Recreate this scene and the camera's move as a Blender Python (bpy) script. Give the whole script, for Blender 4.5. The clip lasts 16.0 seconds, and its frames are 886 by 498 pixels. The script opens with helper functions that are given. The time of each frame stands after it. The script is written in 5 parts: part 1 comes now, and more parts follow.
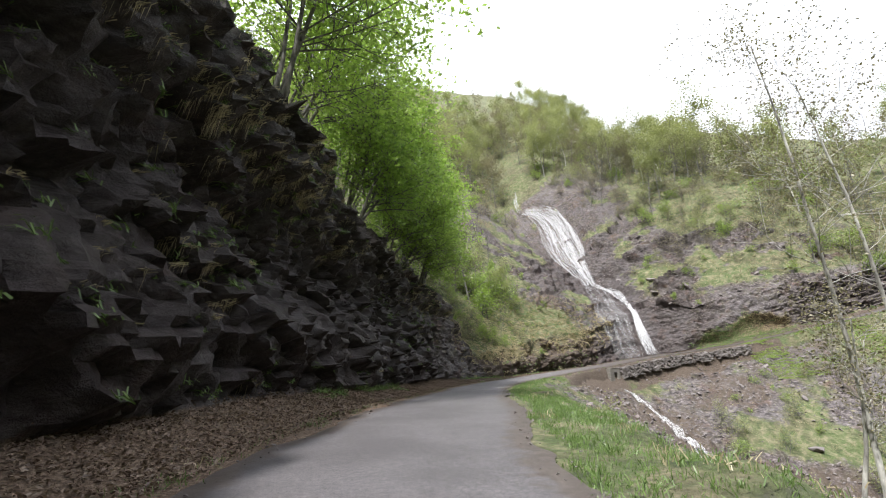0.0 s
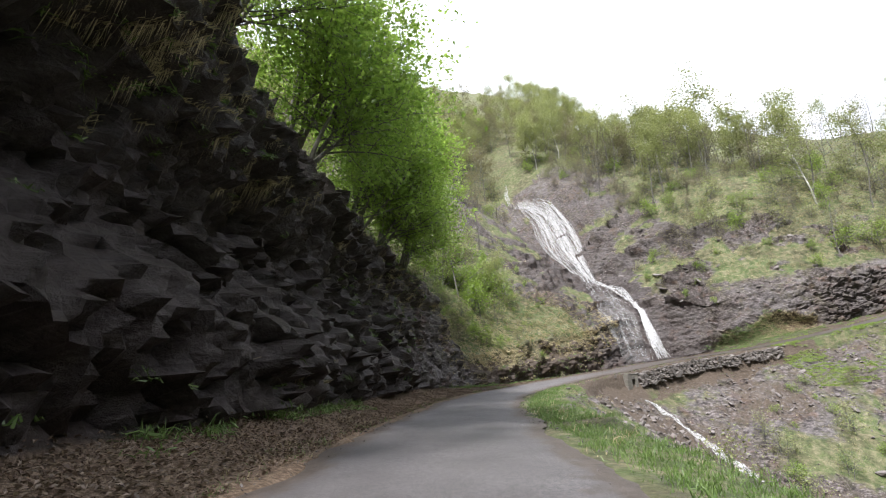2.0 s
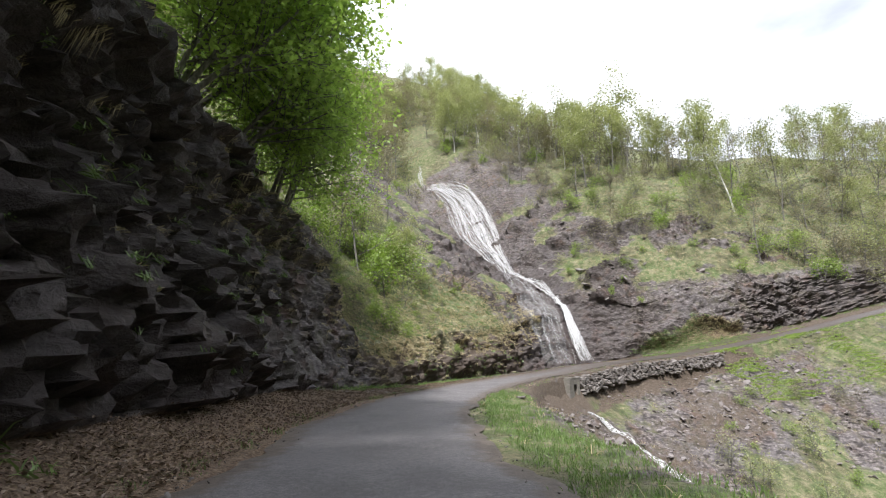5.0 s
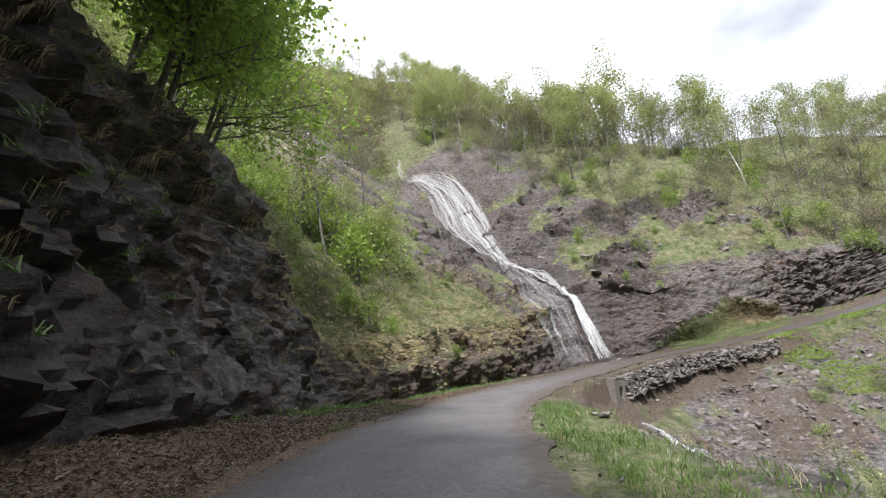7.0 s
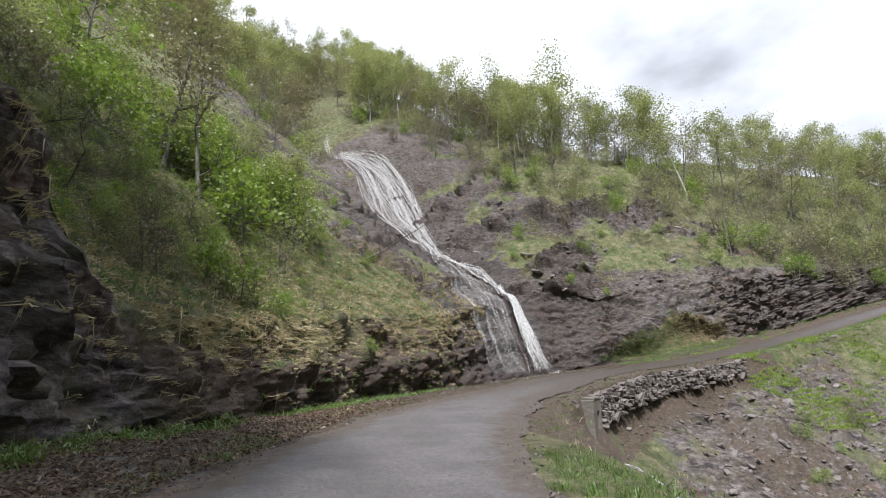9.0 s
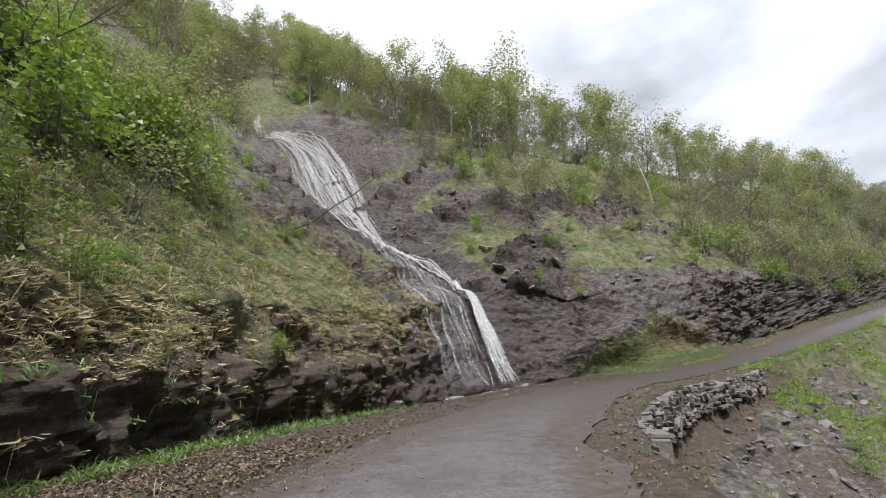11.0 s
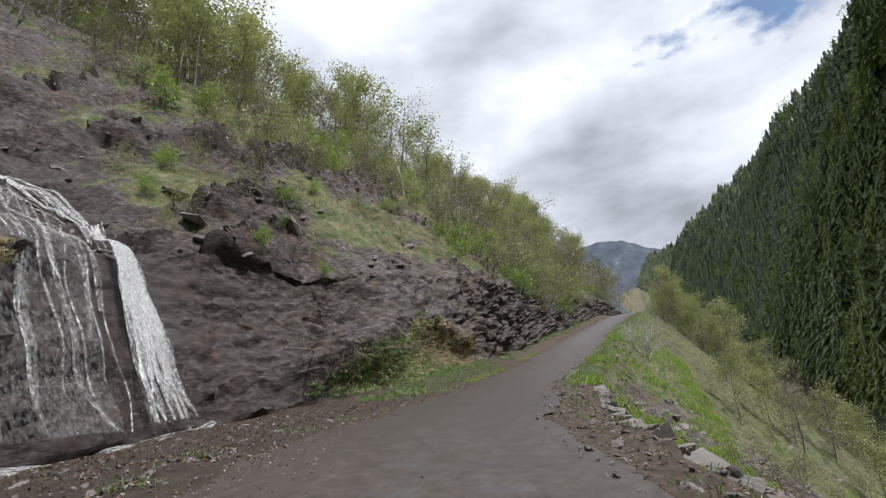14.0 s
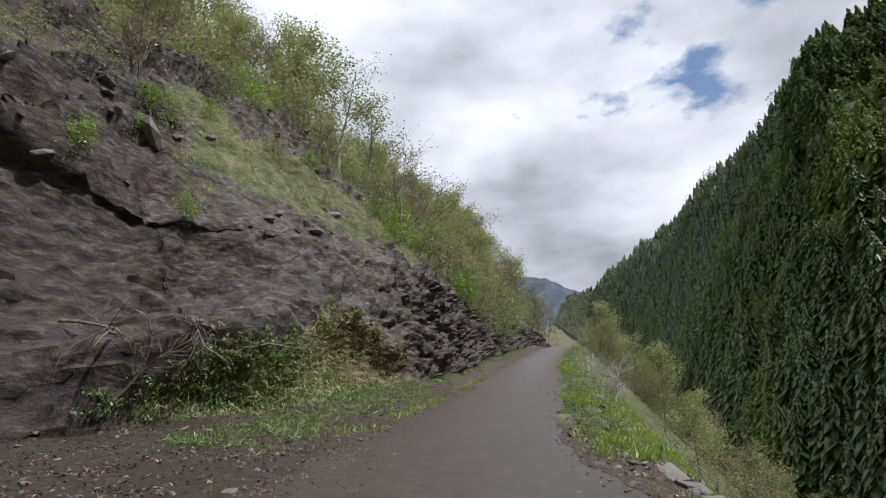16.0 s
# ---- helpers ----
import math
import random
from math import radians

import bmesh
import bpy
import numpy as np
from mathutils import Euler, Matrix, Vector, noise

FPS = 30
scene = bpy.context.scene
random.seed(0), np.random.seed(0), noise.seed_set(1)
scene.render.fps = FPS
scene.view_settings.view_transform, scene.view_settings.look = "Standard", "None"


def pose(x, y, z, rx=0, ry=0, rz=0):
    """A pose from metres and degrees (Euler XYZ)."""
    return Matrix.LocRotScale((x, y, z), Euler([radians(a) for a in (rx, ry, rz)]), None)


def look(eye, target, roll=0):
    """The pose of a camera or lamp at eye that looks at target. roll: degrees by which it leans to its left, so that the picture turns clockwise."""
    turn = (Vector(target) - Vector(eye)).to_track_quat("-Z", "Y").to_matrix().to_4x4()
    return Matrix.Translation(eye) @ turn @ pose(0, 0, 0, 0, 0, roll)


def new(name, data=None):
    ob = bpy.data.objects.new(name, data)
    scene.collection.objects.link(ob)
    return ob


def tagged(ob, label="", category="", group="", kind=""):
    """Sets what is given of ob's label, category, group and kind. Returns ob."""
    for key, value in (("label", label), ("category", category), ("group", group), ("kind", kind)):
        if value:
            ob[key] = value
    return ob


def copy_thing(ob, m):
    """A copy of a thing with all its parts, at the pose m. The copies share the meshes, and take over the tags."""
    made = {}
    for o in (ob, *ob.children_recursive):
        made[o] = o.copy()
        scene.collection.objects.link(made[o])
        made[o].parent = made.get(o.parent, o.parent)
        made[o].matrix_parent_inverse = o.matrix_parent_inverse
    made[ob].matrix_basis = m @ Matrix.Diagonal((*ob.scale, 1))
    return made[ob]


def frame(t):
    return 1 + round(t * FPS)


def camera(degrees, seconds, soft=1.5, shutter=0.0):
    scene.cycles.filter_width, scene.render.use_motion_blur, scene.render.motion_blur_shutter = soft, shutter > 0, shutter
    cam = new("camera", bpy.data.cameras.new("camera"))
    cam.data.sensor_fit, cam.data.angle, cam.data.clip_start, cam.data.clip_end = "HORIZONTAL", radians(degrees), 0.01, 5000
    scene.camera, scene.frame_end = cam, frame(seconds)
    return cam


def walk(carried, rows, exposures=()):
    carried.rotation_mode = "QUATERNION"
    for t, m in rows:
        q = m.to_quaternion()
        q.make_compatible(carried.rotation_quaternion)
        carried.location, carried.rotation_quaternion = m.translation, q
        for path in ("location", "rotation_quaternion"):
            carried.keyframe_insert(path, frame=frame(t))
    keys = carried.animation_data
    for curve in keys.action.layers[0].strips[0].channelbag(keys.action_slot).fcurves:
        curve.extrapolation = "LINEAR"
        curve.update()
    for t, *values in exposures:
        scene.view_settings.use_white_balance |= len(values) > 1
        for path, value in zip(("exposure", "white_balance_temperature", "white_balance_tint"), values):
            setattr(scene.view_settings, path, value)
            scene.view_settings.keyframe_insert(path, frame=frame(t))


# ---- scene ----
cam = camera(84.39, 16.0, 1.15)
PATH = [
    (0.0, -0.089, -0.201, 1.502, 105.11, 2.38, 0.55),
    (0.5, -0.134, 2.312, 1.596, 105.10, 2.17, -0.15),
    (1.0, -0.231, 4.840, 1.686, 105.63, 0.85, 1.73),
    (1.5, -0.253, 7.400, 1.788, 105.67, 2.57, 1.31),
    (2.0, -0.155, 9.906, 1.890, 105.54, 2.46, -1.17),
    (2.5, -0.082, 12.267, 1.988, 105.66, 1.86, -2.15),
    (3.0, -0.025, 14.544, 2.077, 105.27, 1.33, -0.08),
    (3.5, 0.108, 16.880, 2.208, 104.93, 4.91, -4.28),
    (3.7, 0.191, 17.828, 2.245, 104.82, 6.02, -8.06),
    (5.8, 0.896, 28.059, 1.991, 105.22, -2.43, -12.04),
    (6.0, 1.047, 29.064, 1.999, 105.33, -3.10, -7.96),
    (6.5, 1.580, 31.696, 2.056, 105.76, -1.05, -8.11),
    (7.0, 2.304, 34.378, 2.124, 105.97, 3.40, -15.04),
    (7.5, 2.937, 36.951, 2.207, 106.28, -1.46, -11.63),
    (8.0, 3.767, 39.429, 2.286, 106.24, 4.20, -19.49),
    (8.2, 4.080, 40.360, 2.330, 105.89, 3.87, -21.97),
    (10.3, 6.834, 48.961, 2.723, 106.44, -2.28, -25.39),
    (10.5, 7.296, 49.919, 2.767, 106.72, -1.83, -26.14),
    (11.0, 8.815, 52.629, 2.895, 107.34, 0.35, -32.38),
    (11.5, 10.594, 55.203, 3.015, 108.16, 0.10, -35.81),
    (12.0, 12.476, 57.628, 3.157, 108.08, 0.49, -41.07),
    (12.5, 14.242, 59.788, 3.305, 108.80, -2.39, -42.80),
    (13.0, 15.965, 61.811, 3.436, 108.37, -3.27, -41.09),
    (13.5, 18.244, 63.693, 3.620, 108.83, 2.17, -50.10),
    (14.0, 20.578, 65.319, 3.809, 108.99, 3.52, -64.89),
    (14.5, 22.802, 66.585, 4.074, 109.76, -4.64, -62.02),
    (15.0, 24.973, 67.745, 4.402, 109.42, -2.50, -60.31),
    (15.5, 27.295, 68.804, 4.691, 109.65, 1.23, -71.45),
    (16.0, 29.833, 69.666, 4.972, 110.90, -1.78, -75.43),
]
walk(cam, [(t, pose(*p)) for t, *p in PATH], [(0.0, 1.22), (4.0, 1.22), (7.0, 1.05), (8.2, 0.88), (10.5, 0.62), (12.0, 0.49), (16.0, 0.23)])

# ---- light ----
SUN_EL, SUN_AZ = radians(57), radians(207)          # elevation; azimuth clockwise from +y
SUN_DIR = Vector((math.sin(SUN_AZ) * math.cos(SUN_EL), math.cos(SUN_AZ) * math.cos(SUN_EL), math.sin(SUN_EL)))
world = bpy.data.worlds.new("sky_world")
scene.world = world
world.use_nodes = True
wn, wl = world.node_tree.nodes, world.node_tree.links
wn.clear()
sky = wn.new("ShaderNodeTexSky")
sky.sky_type, sky.sun_disc, sky.sun_elevation, sky.sun_rotation = "NISHITA", False, SUN_EL, SUN_AZ
sky_bg, cloud_bg, sky_mix, sky_out = (wn.new(n) for n in ("ShaderNodeBackground", "ShaderNodeBackground", "ShaderNodeMixShader", "ShaderNodeOutputWorld"))
sky_bg.inputs["Strength"].default_value = 0.14
wl.new(sky.outputs[0], sky_bg.inputs[0])
sky_co, cloud_map = wn.new("ShaderNodeTexCoord"), wn.new("ShaderNodeMapping")
cloud_map.inputs["Scale"].default_value = (1.0, 1.0, 2.2)
wl.new(sky_co.outputs["Generated"], cloud_map.inputs[0])
cloud_a, cloud_b, ramp_a, ramp_b = (wn.new(n) for n in ("ShaderNodeTexNoise", "ShaderNodeTexNoise", "ShaderNodeValToRGB", "ShaderNodeValToRGB"))
cloud_a.inputs["Scale"].default_value, cloud_a.inputs["Detail"].default_value, cloud_a.inputs["Roughness"].default_value = 2.6, 8, 0.55
cloud_b.inputs["Scale"].default_value, cloud_b.inputs["Detail"].default_value = 2.0, 6
wl.new(cloud_map.outputs[0], cloud_a.inputs[0]), wl.new(cloud_map.outputs[0], cloud_b.inputs[0])


def towards(az, el, lo, hi):
    """How near a part of the sky lies to one direction."""
    d = (math.sin(radians(az)) * math.cos(radians(el)), math.cos(radians(az)) * math.cos(radians(el)), math.sin(radians(el)))
    dot, rng_ = wn.new("ShaderNodeVectorMath"), wn.new("ShaderNodeMapRange")
    dot.operation, dot.inputs[1].default_value = "DOT_PRODUCT", d
    wl.new(sky_co.outputs["Generated"], dot.inputs[0]), wl.new(dot.outputs["Value"], rng_.inputs["Value"])
    rng_.inputs["From Min"].default_value, rng_.inputs["From Max"].default_value = lo, hi
    return rng_.outputs[0]


def arith(op, a, b):
    n = wn.new("ShaderNodeMath")
    n.operation = op
    for k, v in enumerate((a, b)):
        if isinstance(v, float):
            n.inputs[k].default_value = v
        else:
            wl.new(v, n.inputs[k])
    return n.outputs[0]


# a broken patch of blue up the valley, grey cloud bellies in the east
gap = arith("MULTIPLY", towards(104, 41, 0.972, 1.0), 0.18)
ramp_a.color_ramp.elements[0].position, ramp_a.color_ramp.elements[1].position = 0.27, 0.33
wl.new(arith("SUBTRACT", cloud_a.outputs[0], gap), ramp_a.inputs[0])
belly = arith("MULTIPLY", towards(88, 24, 0.70, 1.0), 0.18)
ramp_b.color_ramp.elements[0].position, ramp_b.color_ramp.elements[1].position = 0.20, 0.52
ramp_b.color_ramp.elements[0].color, ramp_b.color_ramp.elements[1].color = (0.29, 0.315, 0.36, 1), (0.94, 0.985, 1.10, 1)
wl.new(arith("SUBTRACT", cloud_b.outputs[0], belly), ramp_b.inputs[0]), wl.new(ramp_b.outputs[0], cloud_bg.inputs[0])
cloud_bg.inputs["Strength"].default_value = 1.02
wl.new(ramp_a.outputs[0], sky_mix.inputs[0]), wl.new(sky_bg.outputs[0], sky_mix.inputs[1]), wl.new(cloud_bg.outputs[0], sky_mix.inputs[2]), wl.new(sky_mix.outputs[0], sky_out.inputs[0])
sun = new("sun", bpy.data.lights.new("sun", "SUN"))
sun.data.energy, sun.data.angle, sun.data.color = 3.2, radians(2.5), (1.0, 0.982, 0.955)
sun.matrix_world = look(SUN_DIR * 50, (0, 0, 0))


# ---- small tools ----
def part(name, data, material, parent=None, label=""):
    """Links a bmesh or a mesh as one object, under a thing if one is given."""
    if isinstance(data, bmesh.types.BMesh):
        me = bpy.data.meshes.new(name)
        data.to_mesh(me)
        data.free()
    else:
        me = data
    ob = new(name, me)
    if material and not me.materials:
        me.materials.append(material)
    if parent:
        ob.parent = parent
    if label:
        ob["label"] = label
    return ob


def mesh_of(name, verts, faces, smooth=False):
    """A mesh from arrays of places and of equal-sized faces."""
    verts, faces = np.asarray(verts, np.float32), np.asarray(faces, np.int32)
    me = bpy.data.meshes.new(name)
    k = faces.shape[1]
    me.vertices.add(len(verts))
    me.vertices.foreach_set("co", verts.ravel())
    me.loops.add(faces.size)
    me.loops.foreach_set("vertex_index", faces.ravel())
    me.polygons.add(len(faces))
    me.polygons.foreach_set("loop_start", np.arange(0, faces.size, k, dtype=np.int32))
    me.polygons.foreach_set("use_smooth", np.full(len(faces), smooth) if isinstance(smooth, bool) else smooth)
    me.update(calc_edges=True)
    return me


def cover(me, values):
    """Stores how much of each surface (turf, litter, wet and painted shade, soil) lies at each vertex."""
    at = me.attributes.new("cover", "FLOAT_COLOR", "POINT")
    at.data.foreach_set("color", np.asarray(values, np.float32).ravel())


def hash3(i, j, k, seed):
    h = (i * 374761393 + j * 668265263 + k * 2147483647 + seed * 974634777) & 0xFFFFFFFF
    h = ((h ^ (h >> 13)) * 1274126177) & 0xFFFFFFFF
    h = ((h ^ (h >> 16)) * 2246822519) & 0xFFFFFFFF
    return ((h ^ (h >> 15)) & 0xFFFFFF) / float(0xFFFFFF)


def vnoise(p, seed=0):
    """Smooth value noise, -1 to 1, at an array of places."""
    f = np.floor(p).astype(np.int64)
    t = p - f
    t = t * t * (3 - 2 * t)
    out = 0
    for a in (0, 1):
        for b in (0, 1):
            for c in (0, 1):
                w = (t[..., 0] if a else 1 - t[..., 0]) * (t[..., 1] if b else 1 - t[..., 1]) * (t[..., 2] if c else 1 - t[..., 2])
                out = out + w * hash3(f[..., 0] + a, f[..., 1] + b, f[..., 2] + c, seed)
    return out * 2 - 1


def fbm(p, octaves=4, seed=0, gain=0.5):
    total, amp = 0, 1.0
    for o in range(octaves):
        total = total + amp * vnoise(p * (2.03 ** o) + 17.3 * o, seed + o)
        amp *= gain
    return total


def cells(p, seed=0):
    """Blocky noise: the value of the nearest of scattered points, and how near the border is."""
    f = np.floor(p).astype(np.int64)
    d1 = np.full(p.shape[:-1], 9.0)
    d2 = np.full(p.shape[:-1], 9.0)
    val = np.zeros(p.shape[:-1])
    for a in (-1, 0, 1):
        for b in (-1, 0, 1):
            for c in (-1, 0, 1):
                i, j, k = f[..., 0] + a, f[..., 1] + b, f[..., 2] + c
                q = np.stack([i + hash3(i, j, k, seed), j + hash3(i, j, k, seed + 1), k + hash3(i, j, k, seed + 2)], -1)
                d = np.sqrt(((p - q) ** 2).sum(-1))
                near = d < d1
                d2 = np.where(near, d1, np.minimum(d2, d))
                val = np.where(near, hash3(i, j, k, seed + 3), val)
                d1 = np.where(near, d, d1)
    return val, d2 - d1


def facets(p, seed=0):
    """Broken rock: each block is a tilted plane of its own. Heights, about -0.5 to 0.5, and the nearness of a crack."""
    f = np.floor(p).astype(np.int64)
    d1, d2, val = np.full(p.shape[:-1], 9.0), np.full(p.shape[:-1], 9.0), np.zeros(p.shape[:-1])
    for a in (-1, 0, 1):
        for b in (-1, 0, 1):
            for c in (-1, 0, 1):
                i, j, k = f[..., 0] + a, f[..., 1] + b, f[..., 2] + c
                r = [hash3(i, j, k, seed + m) for m in range(7)]
                q = p - np.stack([i + r[0], j + r[1], k + r[2]], -1)
                d = np.abs(q).sum(-1) * 0.6 + 0.5 * np.sqrt((q ** 2).sum(-1))
                near = d < d1
                d2 = np.where(near, d1, np.minimum(d2, d))
                val = np.where(near, r[3] - 0.5 + (q[..., 0] * (r[4] - 0.5) + q[..., 1] * (r[5] - 0.5) + q[..., 2] * (r[6] - 0.2)) * 1.3, val)
                d1 = np.where(near, d, d1)
    return val, d2 - d1


def sstep(a, b, x):
    t = np.clip((np.asarray(x, float) - a) / (b - a), 0, 1)
    return t * t * (3 - 2 * t)


# ---- materials ----
def material(name):
    m = bpy.data.materials.new(name)
    m.use_nodes = True
    m.node_tree.nodes.clear()
    return m, m.node_tree.nodes, m.node_tree.links


def node(nodes, links, kind, sets=(), ins=()):
    n = nodes.new(kind)
    for key, value in sets:
        n.inputs[key].default_value = value
    for key, socket in ins:
        links.new(socket, n.inputs[key])
    return n


def ramp(nodes, links, fac, stops):
    r = nodes.new("ShaderNodeValToRGB")
    while len(r.color_ramp.elements) < len(stops):
        r.color_ramp.elements.new(0.5)
    for e, (x, c) in zip(r.color_ramp.elements, stops):
        e.position, e.color = x, (*c, 1) if len(c) == 3 else c
    links.new(fac, r.inputs[0])
    return r.outputs[0]


def mix(nodes, links, fac, a, b, how="MIX"):
    n = nodes.new("ShaderNodeMix")
    n.data_type, n.blend_type = "RGBA", how
    for key, v in ((0, fac), (6, a), (7, b)):
        if isinstance(v, (int, float)):
            n.inputs[key].default_value = v
        elif isinstance(v, tuple):
            n.inputs[key].default_value = (*v, 1)
        else:
            links.new(v, n.inputs[key])
    return n.outputs[2]


def noise_tex(nodes, links, co, scale, detail=6.0, rough=0.6, kind="ShaderNodeTexNoise"):
    sets = [("Scale", scale)]
    if kind == "ShaderNodeTexNoise":
        sets += [("Detail", detail), ("Roughness", rough)]
    return node(nodes, links, kind, sets, [("Vector", co)]).outputs[0]


def stretched(nodes, links, co, scale, turn=(0, 0, 0)):
    return node(nodes, links, "ShaderNodeMapping", [("Scale", scale), ("Rotation", turn)], [("Vector", co)]).outputs[0]


def finish(m, nodes, links, colour, rough, bump=None, strength=0.5, distance=0.05, metal=0.0, spec=0.5):
    b = nodes.new("ShaderNodeBsdfPrincipled")
    o = nodes.new("ShaderNodeOutputMaterial")
    for key, v in (("Base Color", colour), ("Roughness", rough)):
        if isinstance(v, (int, float)):
            b.inputs[key].default_value = v
        elif isinstance(v, tuple):
            b.inputs[key].default_value = (*v, 1)
        else:
            links.new(v, b.inputs[key])
    b.inputs["Metallic"].default_value, b.inputs["Specular IOR Level"].default_value = metal, spec
    if bump is not None:
        n = node(nodes, links, "ShaderNodeBump", [("Strength", strength), ("Distance", distance)], [("Height", bump)])
        links.new(n.outputs[0], b.inputs["Normal"])
    links.new(b.outputs[0], o.inputs[0])
    return b


def rock_colour(n, l, co):
    """Slate: grey-violet with rusty and pale seams, layered."""
    lay = stretched(n, l, co, (0.8, 0.8, 1.9), (0.25, 0.35, 0.2))
    big = noise_tex(n, l, co, 0.22, 5)
    fine = noise_tex(n, l, lay, 3.2, 9, 0.7)
    c = ramp(n, l, fine, [(0.34, (0.015, 0.012, 0.012)), (0.46, (0.062, 0.050, 0.048)), (0.54, (0.120, 0.101, 0.098)), (0.68, (0.30, 0.265, 0.265))])
    rust = ramp(n, l, noise_tex(n, l, co, 0.55, 6, 0.65), [(0.54, (0, 0, 0)), (0.74, (0.8, 0.8, 0.8))])
    c = mix(n, l, rust, c, mix(n, l, fine, (0.05, 0.024, 0.016), (0.22, 0.115, 0.07)))
    c = mix(n, l, ramp(n, l, big, [(0.42, (0, 0, 0)), (0.62, (0.7, 0.7, 0.7))]), c, mix(n, l, 0.45, c, (0.19, 0.18, 0.19)))
    return c, fine


def terrain_material():
    m, n, l = material("hillside")
    co = n.new("ShaderNodeTexCoord").outputs["Object"]
    at = n.new("ShaderNodeAttribute")
    at.attribute_name = "cover"
    sep = node(n, l, "ShaderNodeSeparateColor", ins=[(0, at.outputs["Color"])])
    turf, litter, wet_dark, soil = sep.outputs[0], sep.outputs[1], sep.outputs[2], at.outputs["Alpha"]
    rock, fine = rock_colour(n, l, co)
    crack = noise_tex(n, l, stretched(n, l, co, (1, 1, 2.0), (0.3, 0.3, 0)), 1.6, 2, 0.5, "ShaderNodeTexVoronoi")
    g1, g2 = noise_tex(n, l, co, 1.3, 8, 0.7), noise_tex(n, l, co, 9.0, 6, 0.7)
    turf_c = ramp(n, l, g1, [(0.32, (0.050, 0.078, 0.028)), (0.46, (0.11, 0.138, 0.055)), (0.56, (0.185, 0.18, 0.10)), (0.72, (0.32, 0.285, 0.19))])
    heath = ramp(n, l, noise_tex(n, l, co, 0.23, 6, 0.65), [(0.45, (0, 0, 0)), (0.6, (0.75, 0.75, 0.75))])
    turf_c = mix(n, l, heath, turf_c, ramp(n, l, g1, [(0.35, (0.05, 0.045, 0.028)), (0.55, (0.13, 0.115, 0.07)), (0.7, (0.27, 0.23, 0.145))]))
    turf_c = mix(n, l, 0.75, turf_c, ramp(n, l, g2, [(0.3, (0.25, 0.25, 0.25)), (0.7, (1.2, 1.2, 1.2))]), "MULTIPLY")
    lit_c = ramp(n, l, noise_tex(n, l, co, 14, 6, 0.75), [(0.32, (0.03, 0.02, 0.014)), (0.5, (0.14, 0.095, 0.065)), (0.7, (0.34, 0.26, 0.20))])
    soil_c = ramp(n, l, noise_tex(n, l, co, 6, 8, 0.75), [(0.3, (0.035, 0.025, 0.019)), (0.55, (0.098, 0.075, 0.058)), (0.75, (0.22, 0.185, 0.155))])
    edge = noise_tex(n, l, co, 2.2, 7, 0.7)

    def grown(v, soft=0.22):
        add = node(n, l, "ShaderNodeMath", ins=[(0, v), (1, edge)])
        add.operation = "ADD"
        return ramp(n, l, node(n, l, "ShaderNodeMath", [(1, -0.5)], [(0, add.outputs[0])]).outputs[0], [(0.5 - soft / 2, (0, 0, 0)), (0.5 + soft / 2, (1, 1, 1))])
    seam = ramp(n, l, noise_tex(n, l, stretched(n, l, co, (0.6, 0.6, 1.5), (0.25, 0.35, 0.2)), 2.0, 5, 0.6), [(0.38, (0.25, 0.24, 0.24)), (0.47, (1, 1, 1))])
    rock = mix(n, l, 0.85, rock, seam, "MULTIPLY")
    moss = ramp(n, l, noise_tex(n, l, co, 0.9, 7, 0.7), [(0.48, (0, 0, 0)), (0.68, (0.7, 0.7, 0.7))])
    moss = mix(n, l, wet_dark, moss, (0, 0, 0))
    rock = mix(n, l, moss, rock, mix(n, l, fine, (0.022, 0.022, 0.010), (0.13, 0.12, 0.06)))
    c = mix(n, l, grown(soil), rock, soil_c)
    c = mix(n, l, grown(turf), c, turf_c)
    c = mix(n, l, grown(litter), c, lit_c)
    # besides wet rock, this darkening paints shade onto the tall cliff and hollow
    c = mix(n, l, wet_dark, c, mix(n, l, 0.80, c, (0.024, 0.016, 0.0145)))
    rough = mix(n, l, wet_dark, (0.82, 0.82, 0.82), (0.42, 0.42, 0.42))
    strata = noise_tex(n, l, stretched(n, l, co, (0.9, 0.9, 2.2), (0.25, 0.35, 0.2)), 1.1, 10, 0.75)
    h = mix(n, l, 0.45, mix(n, l, 0.5, fine, strata), g2)
    h = mix(n, l, 0.15, h, crack)
    finish(m, n, l, c, rough, h, 1.0, 0.21, spec=0.25)
    return m


